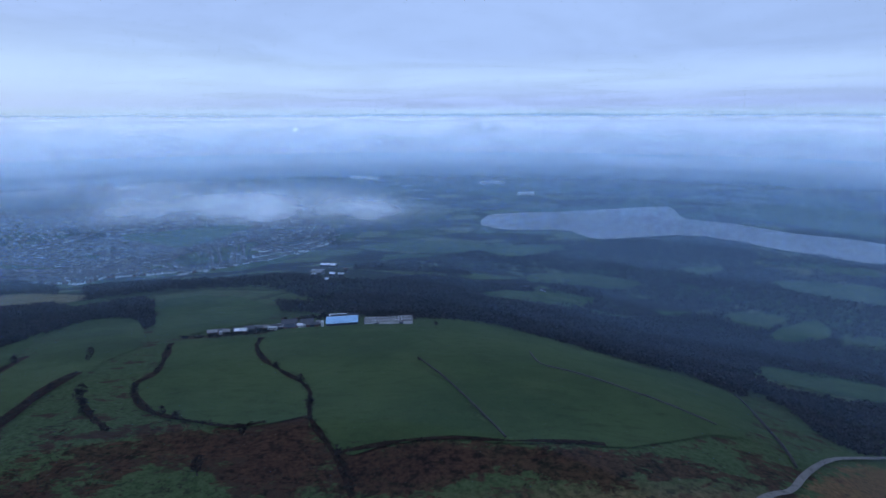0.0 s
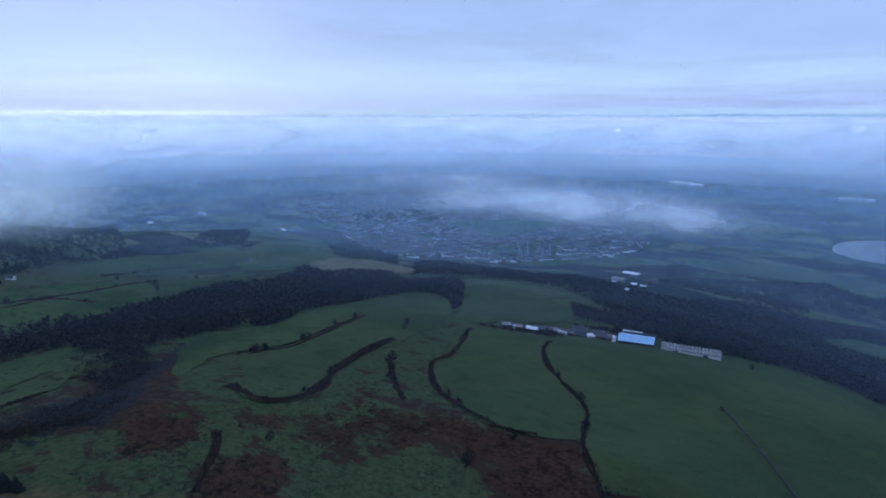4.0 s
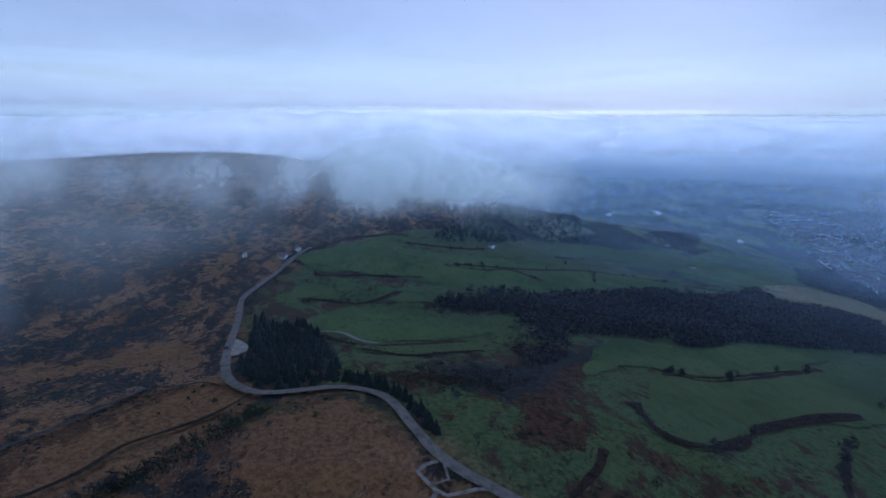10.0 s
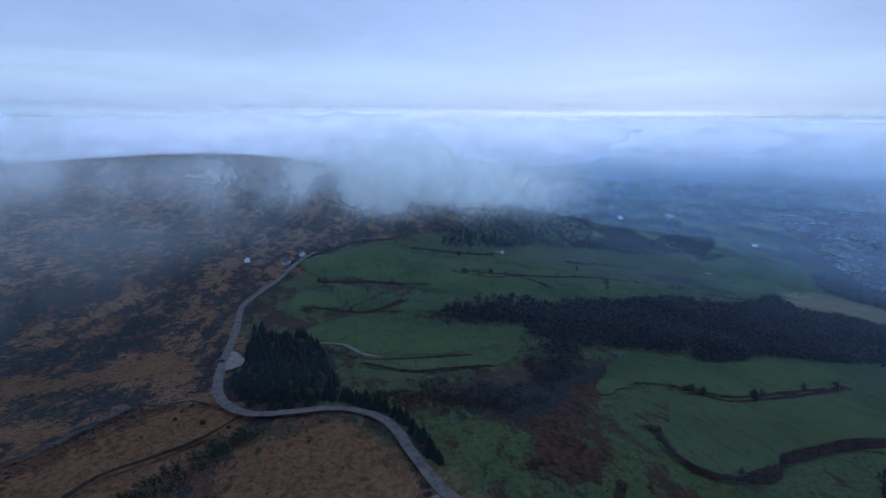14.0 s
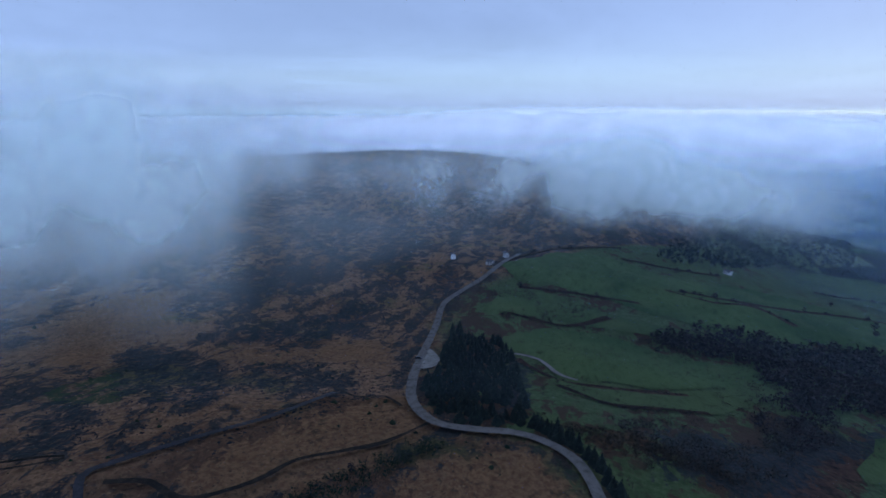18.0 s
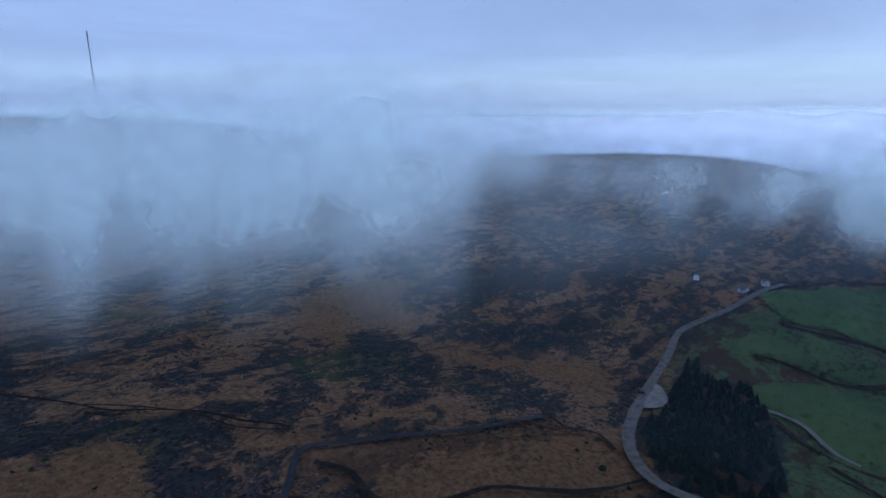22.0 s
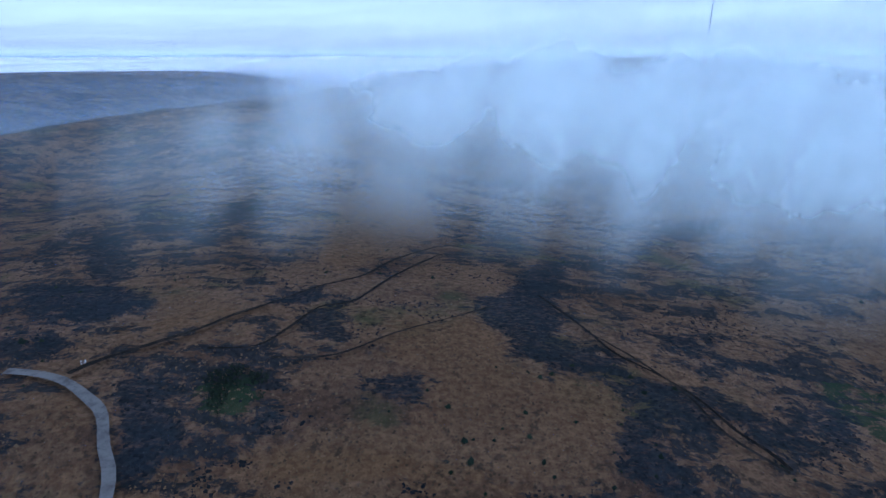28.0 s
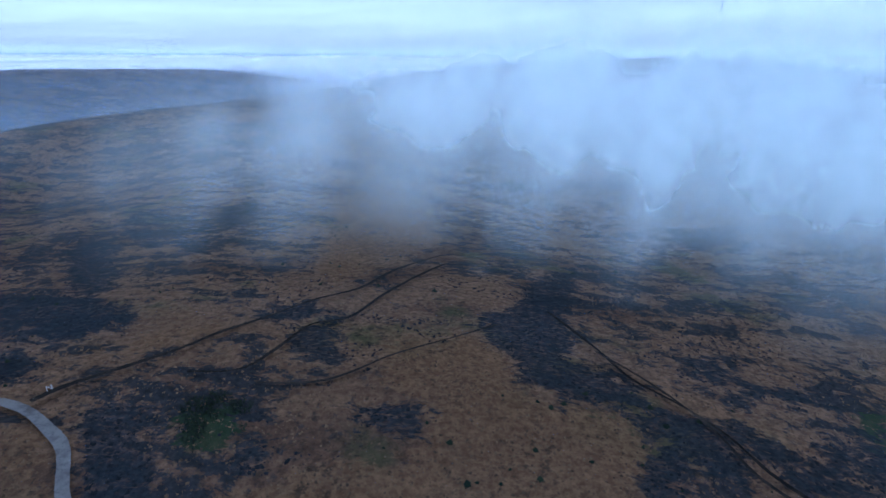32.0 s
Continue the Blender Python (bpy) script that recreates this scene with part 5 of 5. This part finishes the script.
firs = np.concatenate([clear_of(scatter([(-258, -7), (-290, -12), (-304, -7), (-338, -11), (-386, -14), (-365, 0), (-367, 18), (-323, 31), (-274, 37), (-244, 39), (-237, 26), (-235, 13), (-244, 2)], 330, 5), ROAD, 6.0), clear_of(scatter([(-244, 41), (-240, 53), (-226, 63), (-211, 68), (-200, 72), (-192, 74), (-191, 70), (-204, 65), (-219, 59), (-229, 51), (-236, 42)], 75, 6), ROAD, 5.5)])
plant([fir(3, 5.6), fir(4, 4.8), fir(5, 6.2)], firs, 8)


def bare_tree(seed, tall=6.5):
    """A single leafless tree: tapered trunk, limbs, and a thin crown of twigs."""
    rs = np.random.RandomState(seed)
    root = thing("bare_tree", 0, 0, 0, "leafless dark tree standing in rough pasture", "tree", "field trees", 0)
    part("trunk", *tube(0.28, 0.14, -0.8, tall * 0.5, 7), bark_mat, root)
    for k in range(6):
        a, z = 6.283 * (k + rs.rand() * 0.5) / 6, tall * (0.28 + 0.04 * k)
        out = tall * (0.2 + 0.15 * rs.rand())
        part("limb", *tube(0.11, 0.03, z, z + tall * 0.35, 5, 0, 0, out * math.cos(a), out * math.sin(a)), bark_mat, root)
    n = 170
    a, b = rs.rand(n) * 6.283, rs.rand(n)
    r = tall * 0.42 * np.sqrt(rs.rand(n)) * np.sin(np.pi * (0.15 + 0.75 * b))
    c = np.stack([r * np.cos(a), r * np.sin(a), tall * (0.35 + 0.68 * b)], 1)
    v = (c[:, None] + rs.randn(n, 3, 3) * 0.32).reshape(-1, 3)
    part("crown", v.tolist(), np.arange(n * 3).reshape(-1, 3).tolist(), bare_mat, root)
    return root


plant([bare_tree(1), bare_tree(2, 5.5)], [(-226, 321), (-208, 264), (-93, 183), (-577, 299), (-503, 296), (-509, 181), (-573, 164), (-484, 287), (-288, 153), (-383, 114), (-231, 332), (-254, 250), (-180, 245), (-86, 208), (-92, 178), (-6, 426), (-182, 250), (-257, 252), (-160, 143), (-168, 229)], 9, 0.7, 1.2)

# moor plants: clumps of heather and tussocks of dry grass that stand up from the ground


def clumps(name, count, seed, keep, size, high, mat, label):
    rs = np.random.RandomState(seed)
    r, a = 95 + 330 * rs.rand(count) ** 1.25, radians(85) + radians(135) * rs.rand(count)
    x, y = MIDDLE[0] + r * -np.sin(a), MIDDLE[1] + r * np.cos(a)
    ok = keep(x, y) & (moor_share(x, y) > 0.9)
    for line in (ROAD, [(50, -121), (39, -120), (29, -117), (19, -111), (11, -105), (4, -94), (-4, -82)]):
        ok &= off_line(x, y, np.array(line, float)) > 4.0
    x, y = x[ok], y[ok]
    n = len(x)
    s = size * (0.5 + rs.rand(n) ** 2 * 1.3)
    z = height(x, y) - 1.3 * lattice(x, y, 16, 1) - 0.8 * lattice(x, y, 6, 2)
    k = np.arange(5) * 6.283 / 5
    ring = np.stack([np.cos(k), np.sin(k)], 1)[None] * (0.7 + 0.6 * rs.rand(n, 5, 1))
    v = np.zeros((n, 6, 3))
    v[:, :5, :2] = np.stack([x, y], 1)[:, None] + ring * s[:, None, None]
    v[:, :5, 2] = (z - 0.15)[:, None]
    v[:, 5, 0], v[:, 5, 1] = x + rs.randn(n) * s * 0.3, y + rs.randn(n) * s * 0.3
    v[:, 5, 2] = z + high * s * (0.7 + 0.6 * rs.rand(n))
    b = np.arange(n)[:, None] * 6
    f = np.concatenate([b + [j, (j + 1) % 5, 5] for j in range(5)])
    return tagged(quick_mesh(name, v.reshape(-1, 3), f, mat), label, name.replace("_", " "), kind="stuff")


def heathery(x, y):
    """True where heather grows thickly."""
    d = 0.42 + 0 * x
    for sign, stands in ((0.6, HEATHER), (-0.5, STRAW)):
        for gain, points in stands:
            d += np.where(inside(x, y, outline(points, 3)), sign * gain, 0)
    return lattice(x, y, 34, 4) * 0.5 + lattice(x * 1.0, y * 2.0, 11, 5) * 0.5 < d


clumps("heather_clumps", 42000, 61, heathery, 0.55, 0.6, heather_mat, "dark low clumps of heather scattered over the moor")
clumps("grass_tussocks", 42000, 62, lambda x, y: ~heathery(x, y), 0.36, 0.8, tussock_mat, "straw-coloured tussocks of dry moor grass")
clumps("gorse_bushes", 700, 63, lambda x, y: lattice(x, y, 60, 8) > 0.62, 0.9, 1.0, gorse_mat, "small dark green gorse bushes on the moor")

# ---------------------------------------------------------------- buildings


def box(x0, x1, y0, y1, z0, z1):
    v = [(x, y, z) for z in (z0, z1) for y in (y0, y1) for x in (x0, x1)]
    return v, [(0, 2, 3, 1), (4, 5, 7, 6), (0, 1, 5, 4), (2, 6, 7, 3), (0, 4, 6, 2), (1, 3, 7, 5)]


def gabled(x0, x1, y0, y1, z0, eave, ridge):
    """Walls with gable ends; the ridge runs along x."""
    ym = (y0 + y1) / 2
    v = [(x0, y0, z0), (x1, y0, z0), (x1, y1, z0), (x0, y1, z0), (x0, y0, eave), (x1, y0, eave), (x1, y1, eave), (x0, y1, eave), (x0, ym, ridge), (x1, ym, ridge)]
    return v, [(0, 1, 5, 4), (2, 3, 7, 6), (1, 2, 6, 9, 5), (3, 0, 4, 8, 7), (4, 5, 9, 8), (6, 7, 8, 9)]


def pitched(x0, x1, y0, y1, eave, ridge, over=0.35, thick=0.18):
    """Two roof slopes with an overhang and a thickness."""
    ym, fall = (y0 + y1) / 2, (ridge - eave) / ((y1 - y0) / 2)
    low = eave - over * fall
    v = []
    for x in (x0 - over, x1 + over):
        v += [(x, y0 - over, low + 0.05), (x, ym, ridge + 0.05), (x, y1 + over, low + 0.05), (x, y1 + over, low + 0.05 + thick), (x, ym, ridge + 0.05 + thick), (x, y0 - over, low + 0.05 + thick)]
    f = [(0, 1, 7, 6), (1, 2, 8, 7), (2, 3, 9, 8), (3, 4, 10, 9), (4, 5, 11, 10), (5, 0, 6, 11), (0, 5, 4, 1), (1, 4, 3, 2), (6, 7, 10, 11), (7, 8, 9, 10)]
    return v, f


def opening(kind, root, x, y, z, w, h, facing, frame_mat, deep=0.12):
    """A window or door standing a little proud of a wall that faces -y (0), +y (1), -x (2) or +x (3)."""
    s = -1 if facing in (0, 2) else 1
    if facing < 2:
        fr, pane = box(x - w / 2, x + w / 2, min(y, y + s * deep), max(y, y + s * deep), z, z + h), box(x - w / 2 + 0.1, x + w / 2 - 0.1, min(y, y + s * deep * 1.2), max(y, y + s * deep * 1.2), z + 0.1, z + h - 0.1)
    else:
        fr, pane = box(min(x, x + s * deep), max(x, x + s * deep), y - w / 2, y + w / 2, z, z + h), box(min(x, x + s * deep * 1.2), max(x, x + s * deep * 1.2), y - w / 2 + 0.1, y + w / 2 - 0.1, z + 0.1, z + h - 0.1)
    ob = part(kind, *fr, frame_mat, root)
    if kind == "window":
        part("pane", *pane, glass_mat, ob)


def house(x, y, turn, long, deep, eave, ridge, walls, roof, label, group="", chimneys=1, windows=3, name="house"):
    root = thing(name, x, y, turn, label, "house", group)
    l, d = long / 2, deep / 2
    part("wall", *gabled(-l, l, -d, d, -3.0, eave, ridge), walls, root)
    part("roof", *pitched(-l, l, -d, d, eave, ridge), roof, root)
    for k in range(chimneys):
        cx = (-l + 0.5) if k == 0 else (l - 0.5)
        part("chimney", *box(cx - 0.4, cx + 0.4, -0.35, 0.35, ridge - 0.8, ridge + 1.2), brick_mat, root)
    for k in range(windows):
        wx = -l + long * (k + 0.5) / windows
        for side in (0, 1):
            yy = -d if side == 0 else d
            if k == windows // 2 and side == 0:
                opening("door", root, wx, yy, 0.0, 1.0, 2.05, side, dark_sheet_mat)
            else:
                opening("window", root, wx, yy, 0.9, 1.3, 1.2, side, white_mat)
            if eave > 4:
                opening("window", root, wx, yy, 3.3, 1.2, 1.1, side, white_mat)
    return root


def shed(x, y, turn, long, deep, eave, ridge, walls, roof, label, name="shed", doors=1, group=""):
    root = thing(name, x, y, turn, label, "farm building", group)
    l, d = long / 2, deep / 2
    part("wall", *gabled(-l, l, -d, d, -3.0, eave, ridge), walls, root)
    part("roof", *pitched(-l, l, -d, d, eave, ridge, 0.3, 0.12), roof, root)
    for k in range(doors):
        wx = -l + long * (k + 0.5) / doors
        opening("door", root, wx, -d, 0.0, min(3.6, long / doors * 0.5), min(3.2, eave - 0.3), 0, dark_sheet_mat)
    return root


# the farm: its yard faces the camera's hill
FARM_TURN = 10.0
fx, fy = -85.5, 435.0


def farm(along, back):
    a = radians(FARM_TURN)
    return fx + along * math.cos(a) - back * math.sin(a), fy + along * math.sin(a) + back * math.cos(a)


barn = shed(*farm(0, 0), FARM_TURN, 26, 16, 4.6, 7.0, dark_sheet_mat, blue_mat, "wide farm barn with a pale blue sheet roof", "barn", 4)
for k in range(9):
    part("roof_light", *box(-12.4 + k * 2.9, -11.4 + k * 2.9, -6.2, -1.6, 5.35, 5.42), white_mat, barn)
shed(*farm(2, 18), FARM_TURN, 24, 11, 5.0, 7.2, dark_sheet_mat, dark_sheet_mat, "dark open-sided farm shed behind the barn", "barn", 3)
shed(*farm(-4, 29), FARM_TURN, 15, 9, 4.5, 6.5, render_mat, white_mat, "small shed with a white roof in the farmyard", "shed", 1)
poultry = shed(*farm(39, -1), FARM_TURN - 2, 41, 11, 2.8, 4.8, render_mat, sheet_mat, "long low grey poultry house with rows of roof vents", "poultry_house", 2)
for k in range(16):
    for back in (-3.6, 2.6):
        px = -18.8 + k * 2.5
        vent = part("roof_vent", *box(px - 0.6, px + 0.6, back - 0.5, back + 0.5, 3.0, 4.9), render_mat, poultry)
        part("cap", *pitched(px - 0.6, px + 0.6, back - 0.5, back + 0.5, 4.9, 5.2, 0.12, 0.06), sheet_mat, vent)
tank = thing("silo", *farm(-16, -7), FARM_TURN, "small white feed silo beside the barn", "silo")
part("drum", *tube(1.3, 1.3, 0.6, 5.0, 14), white_mat, tank)
part("cone", *tube(1.3, 0.3, 5.0, 6.0, 14), white_mat, tank)
for k in range(4):
    part("leg", *tube(0.09, 0.09, -1.5, 0.7, 5, math.cos(k * 1.571) * 1.1, math.sin(k * 1.571) * 1.1), steel_mat, tank)
house(*farm(-44, 9), FARM_TURN + 4, 13, 7, 4.8, 7.4, wall_mat, slate_mat, "stone farmhouse with a slate roof", chimneys=2, name="farmhouse")
shed(*farm(-30, 14), FARM_TURN, 11, 8, 4.0, 5.8, brick_mat, slate_mat, "brick outbuilding with a slate roof", "shed", 1)
rs = np.random.RandomState(17)
for k in range(15):
    at = farm(-20 - 6.2 * k + 3 * rs.rand(), -2 + 14 * rs.rand() - 0.6 * k)
    roof = (sheet_mat, slate_mat, slate_mat, white_mat, dark_sheet_mat, sheet_mat, slate_mat)[k % 7]
    shed(*at, FARM_TURN + 30 * (rs.rand() - 0.5), 5 + 6 * rs.rand(), 4 + 3 * rs.rand(), 2.4 + rs.rand(), 3.6 + 1.2 * rs.rand(), (wall_mat, brick_mat, wall_mat)[k % 3], roof,
         "small farm outbuilding with a " + ("white" if roof == white_mat else "dark" if roof in (slate_mat, dark_sheet_mat) else "grey") + " roof", "shed", 1, "farm outbuildings")


def caravan(x, y, turn):
    root = thing("caravan", x, y, turn, "white static caravan parked in the farmyard", "caravan", "farm caravans")
    part("body", *box(-3.6, 3.6, -1.3, 1.3, 0.5, 2.7), white_mat, root)
    part("roof", *pitched(-3.6, 3.6, -1.3, 1.3, 2.7, 3.0, 0.05, 0.05), white_mat, root)
    for wx in (-2.4, -0.6, 2.2):
        opening("window", root, wx, -1.3, 1.4, 1.1, 0.8, 0, glass_mat, 0.04)
    opening("door", root, 0.9, -1.3, 0.5, 0.8, 1.9, 0, sheet_mat, 0.04)
    for wx in (-1.0, 1.0):
        for wy in (-1.1, 1.1):
            part("wheel", *tube(0.35, 0.35, 0.0, 0.5, 10, wx, wy), dark_sheet_mat, root)


for along, back, turn in ((-33, -2, 6), (-86, 6, -8), (-96, 2, 12), (-104, 9, 0), (-74, 12, 20), (-57, 1, -6), (-80, -4, 14)):
    caravan(*farm(along, back), FARM_TURN + turn)
wood([farm(-120, -6), farm(-22, -10), farm(-22, -14), farm(-70, -16), farm(-120, -14)], 30, 35, 2.0, 2.2, "low bare scrub along the farmyard", scrub_mat)
wood([farm(-60, 45), farm(20, 40), farm(100, 28), farm(100, 34), farm(10, 52)], 90, 36, 5.0, 2.6, "row of bare trees behind the farm buildings")

# works in the valley wood
for k, (x, y, turn, long, deep, roof) in enumerate([(-218, 1005, -8, 38, 29, white_mat), (-193, 808, -8, 24, 37, sheet_mat), (-163, 775, -5, 11, 14, white_mat), (-150, 770, 5, 11, 12, render_mat), (-186, 757, -14, 9, 12, white_mat), (-158, 712, 5, 7, 10, white_mat), (-159, 860, 0, 8, 10, brick_mat)]):
    shed(x, y, turn, long * 0.75, deep * 0.5, 5.0, 6.5, wall_mat, roof, ("long" if long > 35 else "small") + " works building with a " + ("white" if roof == white_mat else "grey" if roof in (sheet_mat, render_mat) else "reddish") + " roof in valley woods", "works_building", 3, "works buildings")

# houses beside the moorland road and in the fields
for x, y, turn, long, walls, label in [
    (-558, -44, 10, 9, render_mat, "white moorland cottage on the dark hillside"), (-545, -7, 60, 11, render_mat, "white cottage beside the moorland road"), (-583, 5, 20, 12, render_mat, "white house at the top of the moorland road"),
    (-629, 226, 40, 12, render_mat, "lone white house among green pastures"), (-737, 586, 30, 14, render_mat, "farmhouse among bare trees"), (-880, 637, 15, 13, render_mat, "pale farmhouse by the wood"),
    (-905, 668, 70, 16, wall_mat, "stone farm building by the wood"), (205, 650, 20, 12, render_mat, "white cottage at the edge of the wood"), (216, 655, 20, 18, wall_mat, "long stone barn at the edge of the wood"),
    (140, 893, 10, 20, render_mat, "pale house in a valley clearing"), (172, 897, -10, 16, render_mat, "pale house in a valley clearing"), (108, 620, 30, 9, render_mat, "small pale cottage in the wood")]:
    house(x, y, turn, long * 0.6, 4.4, 2.4, 4.0, walls, slate_mat, label, "scattered houses", 2)
for k, (x, y) in enumerate([(-627, 219), (-1649, 942), (-1691, 1142), (-1652, 1128), (-912, 670), (-724, 576), (-873, 632), (-1204, 1073)]):
    if k in (1, 2, 3, 7):
        shed(x, y, 25 * k, 13, 8, 4.0, 6.0, render_mat, white_mat, "large white farm building far off in haze", "barn", 2, "distant barns")
for k, (x, y) in enumerate([(-638, 3378), (-494, 3340), (-365, 3173), (-436, 2939), (-369, 2885), (-865, 3455), (-752, 3344), (243, 2718), (355, 2335), (-1800, 2541), (-1734, 2602), (-1419, 2472)]):
    shed(x, y, -4 + 6 * (k % 3), 70 + 15 * (k % 4), 34, 9.0, 11.0, render_mat, white_mat, "long pale warehouse on the hazy plain", "warehouse", 4, "distant warehouses")

# the town: rows of brick houses under slate
town_line = outline([(-1150, 1230), (-800, 1060), (-560, 1090), (-330, 1260), (-300, 1520), (-520, 1780), (-950, 1880), (-1450, 1850), (-1650, 1560)], 5)
green_line = outline([(-939, 1546), (-820, 1603), (-671, 1658), (-585, 1613), (-673, 1425), (-802, 1468)], 4)
protos = [house(-700 + 20 * k, 1200, 0, (9, 18, 12)[k], 7, 5.0, 7.6, (brick_mat, render_mat, render_mat)[k], slate_mat,
                ("brick town house with a slate roof", "terrace of pale town houses under slate", "pale rendered town house with a slate roof")[k], "town houses", 2, 0) for k in range(3)]
rs = np.random.RandomState(23)
spots = []
for street in range(170):
    sx, sy = -1650 + 1400 * rs.rand(), 1130 + 760 * rs.rand()
    a = radians((15, 105, 60, -20)[street % 4] + 14 * rs.randn())
    for k in range(22):
        for side in (-9, 9):
            x, y = sx + (k - 11) * 17 * math.cos(a) - side * math.sin(a), sy + (k - 11) * 17 * math.sin(a) + side * math.cos(a)
            spots.append((x, y, math.degrees(a) + 6 * rs.randn()))
grid, town = set(), []
for x, y, turn in spots:
    cell = (int(x // 13), int(y // 13))
    if cell not in grid and inside(np.array([x]), np.array([y]), town_line)[0] and not inside(np.array([x]), np.array([y]), green_line)[0]:
        grid.add(cell)
        town.append((x, y, turn))
town.sort(key=lambda s: math.hypot(s[0], s[1]))
for k, (x, y, turn) in enumerate(town[:270]):
    m = pose(x, y, on_ground(x, y), 0, 0, turn)
    if k < 3:
        protos[k].matrix_basis = m
    else:
        copy_thing(protos[(k * 7 + k // 3) % 3], m)
bv, bf, rv, rf = [], [], [], []
for k, (x, y, turn) in enumerate(town[270:]):
    m = pose(x, y, on_ground(x, y), 0, 0, turn)
    l = (4.5, 8.0, 6.0)[k % 3]
    for (v, f), (ov, of) in ((gabled(-l, l, -3.5, 3.5, -2.0, 5.0, 7.6), (bv, bf)), (pitched(-l, l, -3.5, 3.5, 5.0, 7.6), (rv, rf))):
        of += [tuple(i + len(ov) for i in face) for face in f]
        ov += [tuple(m @ Vector(p)) for p in v]
town_walls = add_mesh("town_houses", bv, bf, twigs("mixed_house_walls", (0.12, 0.07, 0.06), (0.50, 0.48, 0.48)))
tagged(town_walls, "far rows of brick and rendered houses in haze", "houses", kind="stuff")
part("roofs", rv, rf, twigs("mixed_slates", (0.045, 0.04, 0.05), (0.17, 0.14, 0.14)), town_walls)

# ---------------------------------------------------------------- mast, car, gate


def mast(x, y, tall):
    root = thing("radio_mast", x, y, 0, "tall dark tubular radio mast rising out of cloud", "mast")
    steps = 12
    for k in range(steps):
        z0, z1 = tall * k / steps, tall * (k + 1) / steps
        seg = part("section", *tube(1.0, 1.0, z0, z1, 10), dark_sheet_mat, root)
        part("flange", *tube(1.25, 1.25, z1 - 0.4, z1, 10), steel_mat, seg)
    for k in range(3):
        a = k * 2.094 + 0.4
        for up in (0.45, 0.9):
            part("guy_wire", *tube(0.06, 0.06, 0.0, tall * up, 4, math.cos(a) * 130 * up, math.sin(a) * 130 * up, 0.0, 0.0), steel_mat, root)
        part("anchor", *box(math.cos(a) * 117 - 2, math.cos(a) * 117 + 2, math.sin(a) * 117 - 2, math.sin(a) * 117 + 2, -12, 2), wall_mat, root)
    part("base", *box(-4, 4, -4, 4, -8, 1.5), wall_mat, root)


mast(-667, -1356, 194)


def car(x, y, turn):
    root = thing("car", x, y, turn, "small dark hatchback parked in the gravel pull-in", "car", z=on_ground(x, y) + 0.3 + lift_of(x, y))
    prof = [(-2.0, 0.35), (2.0, 0.35), (2.05, 0.7), (1.9, 0.85), (1.0, 0.95), (-1.95, 0.95), (-2.05, 0.7)]
    n = len(prof)
    v = [(px, s * 0.85, pz) for s in (-1, 1) for px, pz in prof]
    f = [tuple(range(n)), tuple(reversed(range(n, 2 * n)))] + [(k, n + k, n + (k + 1) % n, (k + 1) % n) for k in range(n)]
    part("body", v, f, dark_sheet_mat, root)
    cab = [(-1.9, 0.95), (0.95, 0.95), (0.25, 1.45), (-1.5, 1.45)]
    v = [(px, s * (0.8 if pz < 1 else 0.65), pz) for s in (-1, 1) for px, pz in cab]
    part("cabin", v, [(0, 1, 2, 3), (7, 6, 5, 4), (0, 4, 5, 1), (1, 5, 6, 2), (2, 6, 7, 3), (3, 7, 4, 0)], glass_mat, root)
    part("roof", *box(-1.45, 0.2, -0.62, 0.62, 1.452, 1.49), dark_sheet_mat, root)
    for wx in (-1.25, 1.25):
        for s in (-1, 1):
            ring = [(wx + 0.32 * math.cos(k * 0.628), s * 0.7 + e, 0.32 + 0.32 * math.sin(k * 0.628)) for e in (0, s * 0.2) for k in range(10)]
            wheel = part("wheel", ring, [tuple(range(10)), tuple(range(10, 20))] + [(k, (k + 1) % 10, 10 + (k + 1) % 10, 10 + k) for k in range(10)], dark_sheet_mat, root)
    for s in (-0.6, 0.6):
        part("headlight", *box(2.0, 2.06, s - 0.15, s + 0.15, 0.65, 0.78), white_mat, root)


car(-316, -21, 95)


def gate(x, y, turn):
    root = thing("field_gate", x, y, turn, "pale field gate beside the gravel track", "gate")
    for px in (-0.62, 0.62):
        part("post", *box(px - 0.09, px + 0.09, -0.09, 0.09, -0.6, 1.4), render_mat, root)
    for k in range(5):
        part("bar", *box(-0.56, 0.56, -0.03, 0.03, 0.2 + k * 0.22, 0.28 + k * 0.22), steel_mat, root)
    part("brace", *join(([(-0.55, -0.04, 0.2), (-0.45, -0.04, 0.2), (0.55, -0.04, 1.1), (0.45, -0.04, 1.1), (-0.55, 0.04, 0.2), (-0.45, 0.04, 0.2), (0.55, 0.04, 1.1), (0.45, 0.04, 1.1)], [(0, 1, 2, 3), (4, 5, 6, 7), (0, 4, 5, 1), (2, 6, 7, 3), (1, 5, 6, 2), (0, 4, 7, 3)])), white_mat, root)


gate(30, -127, 30)
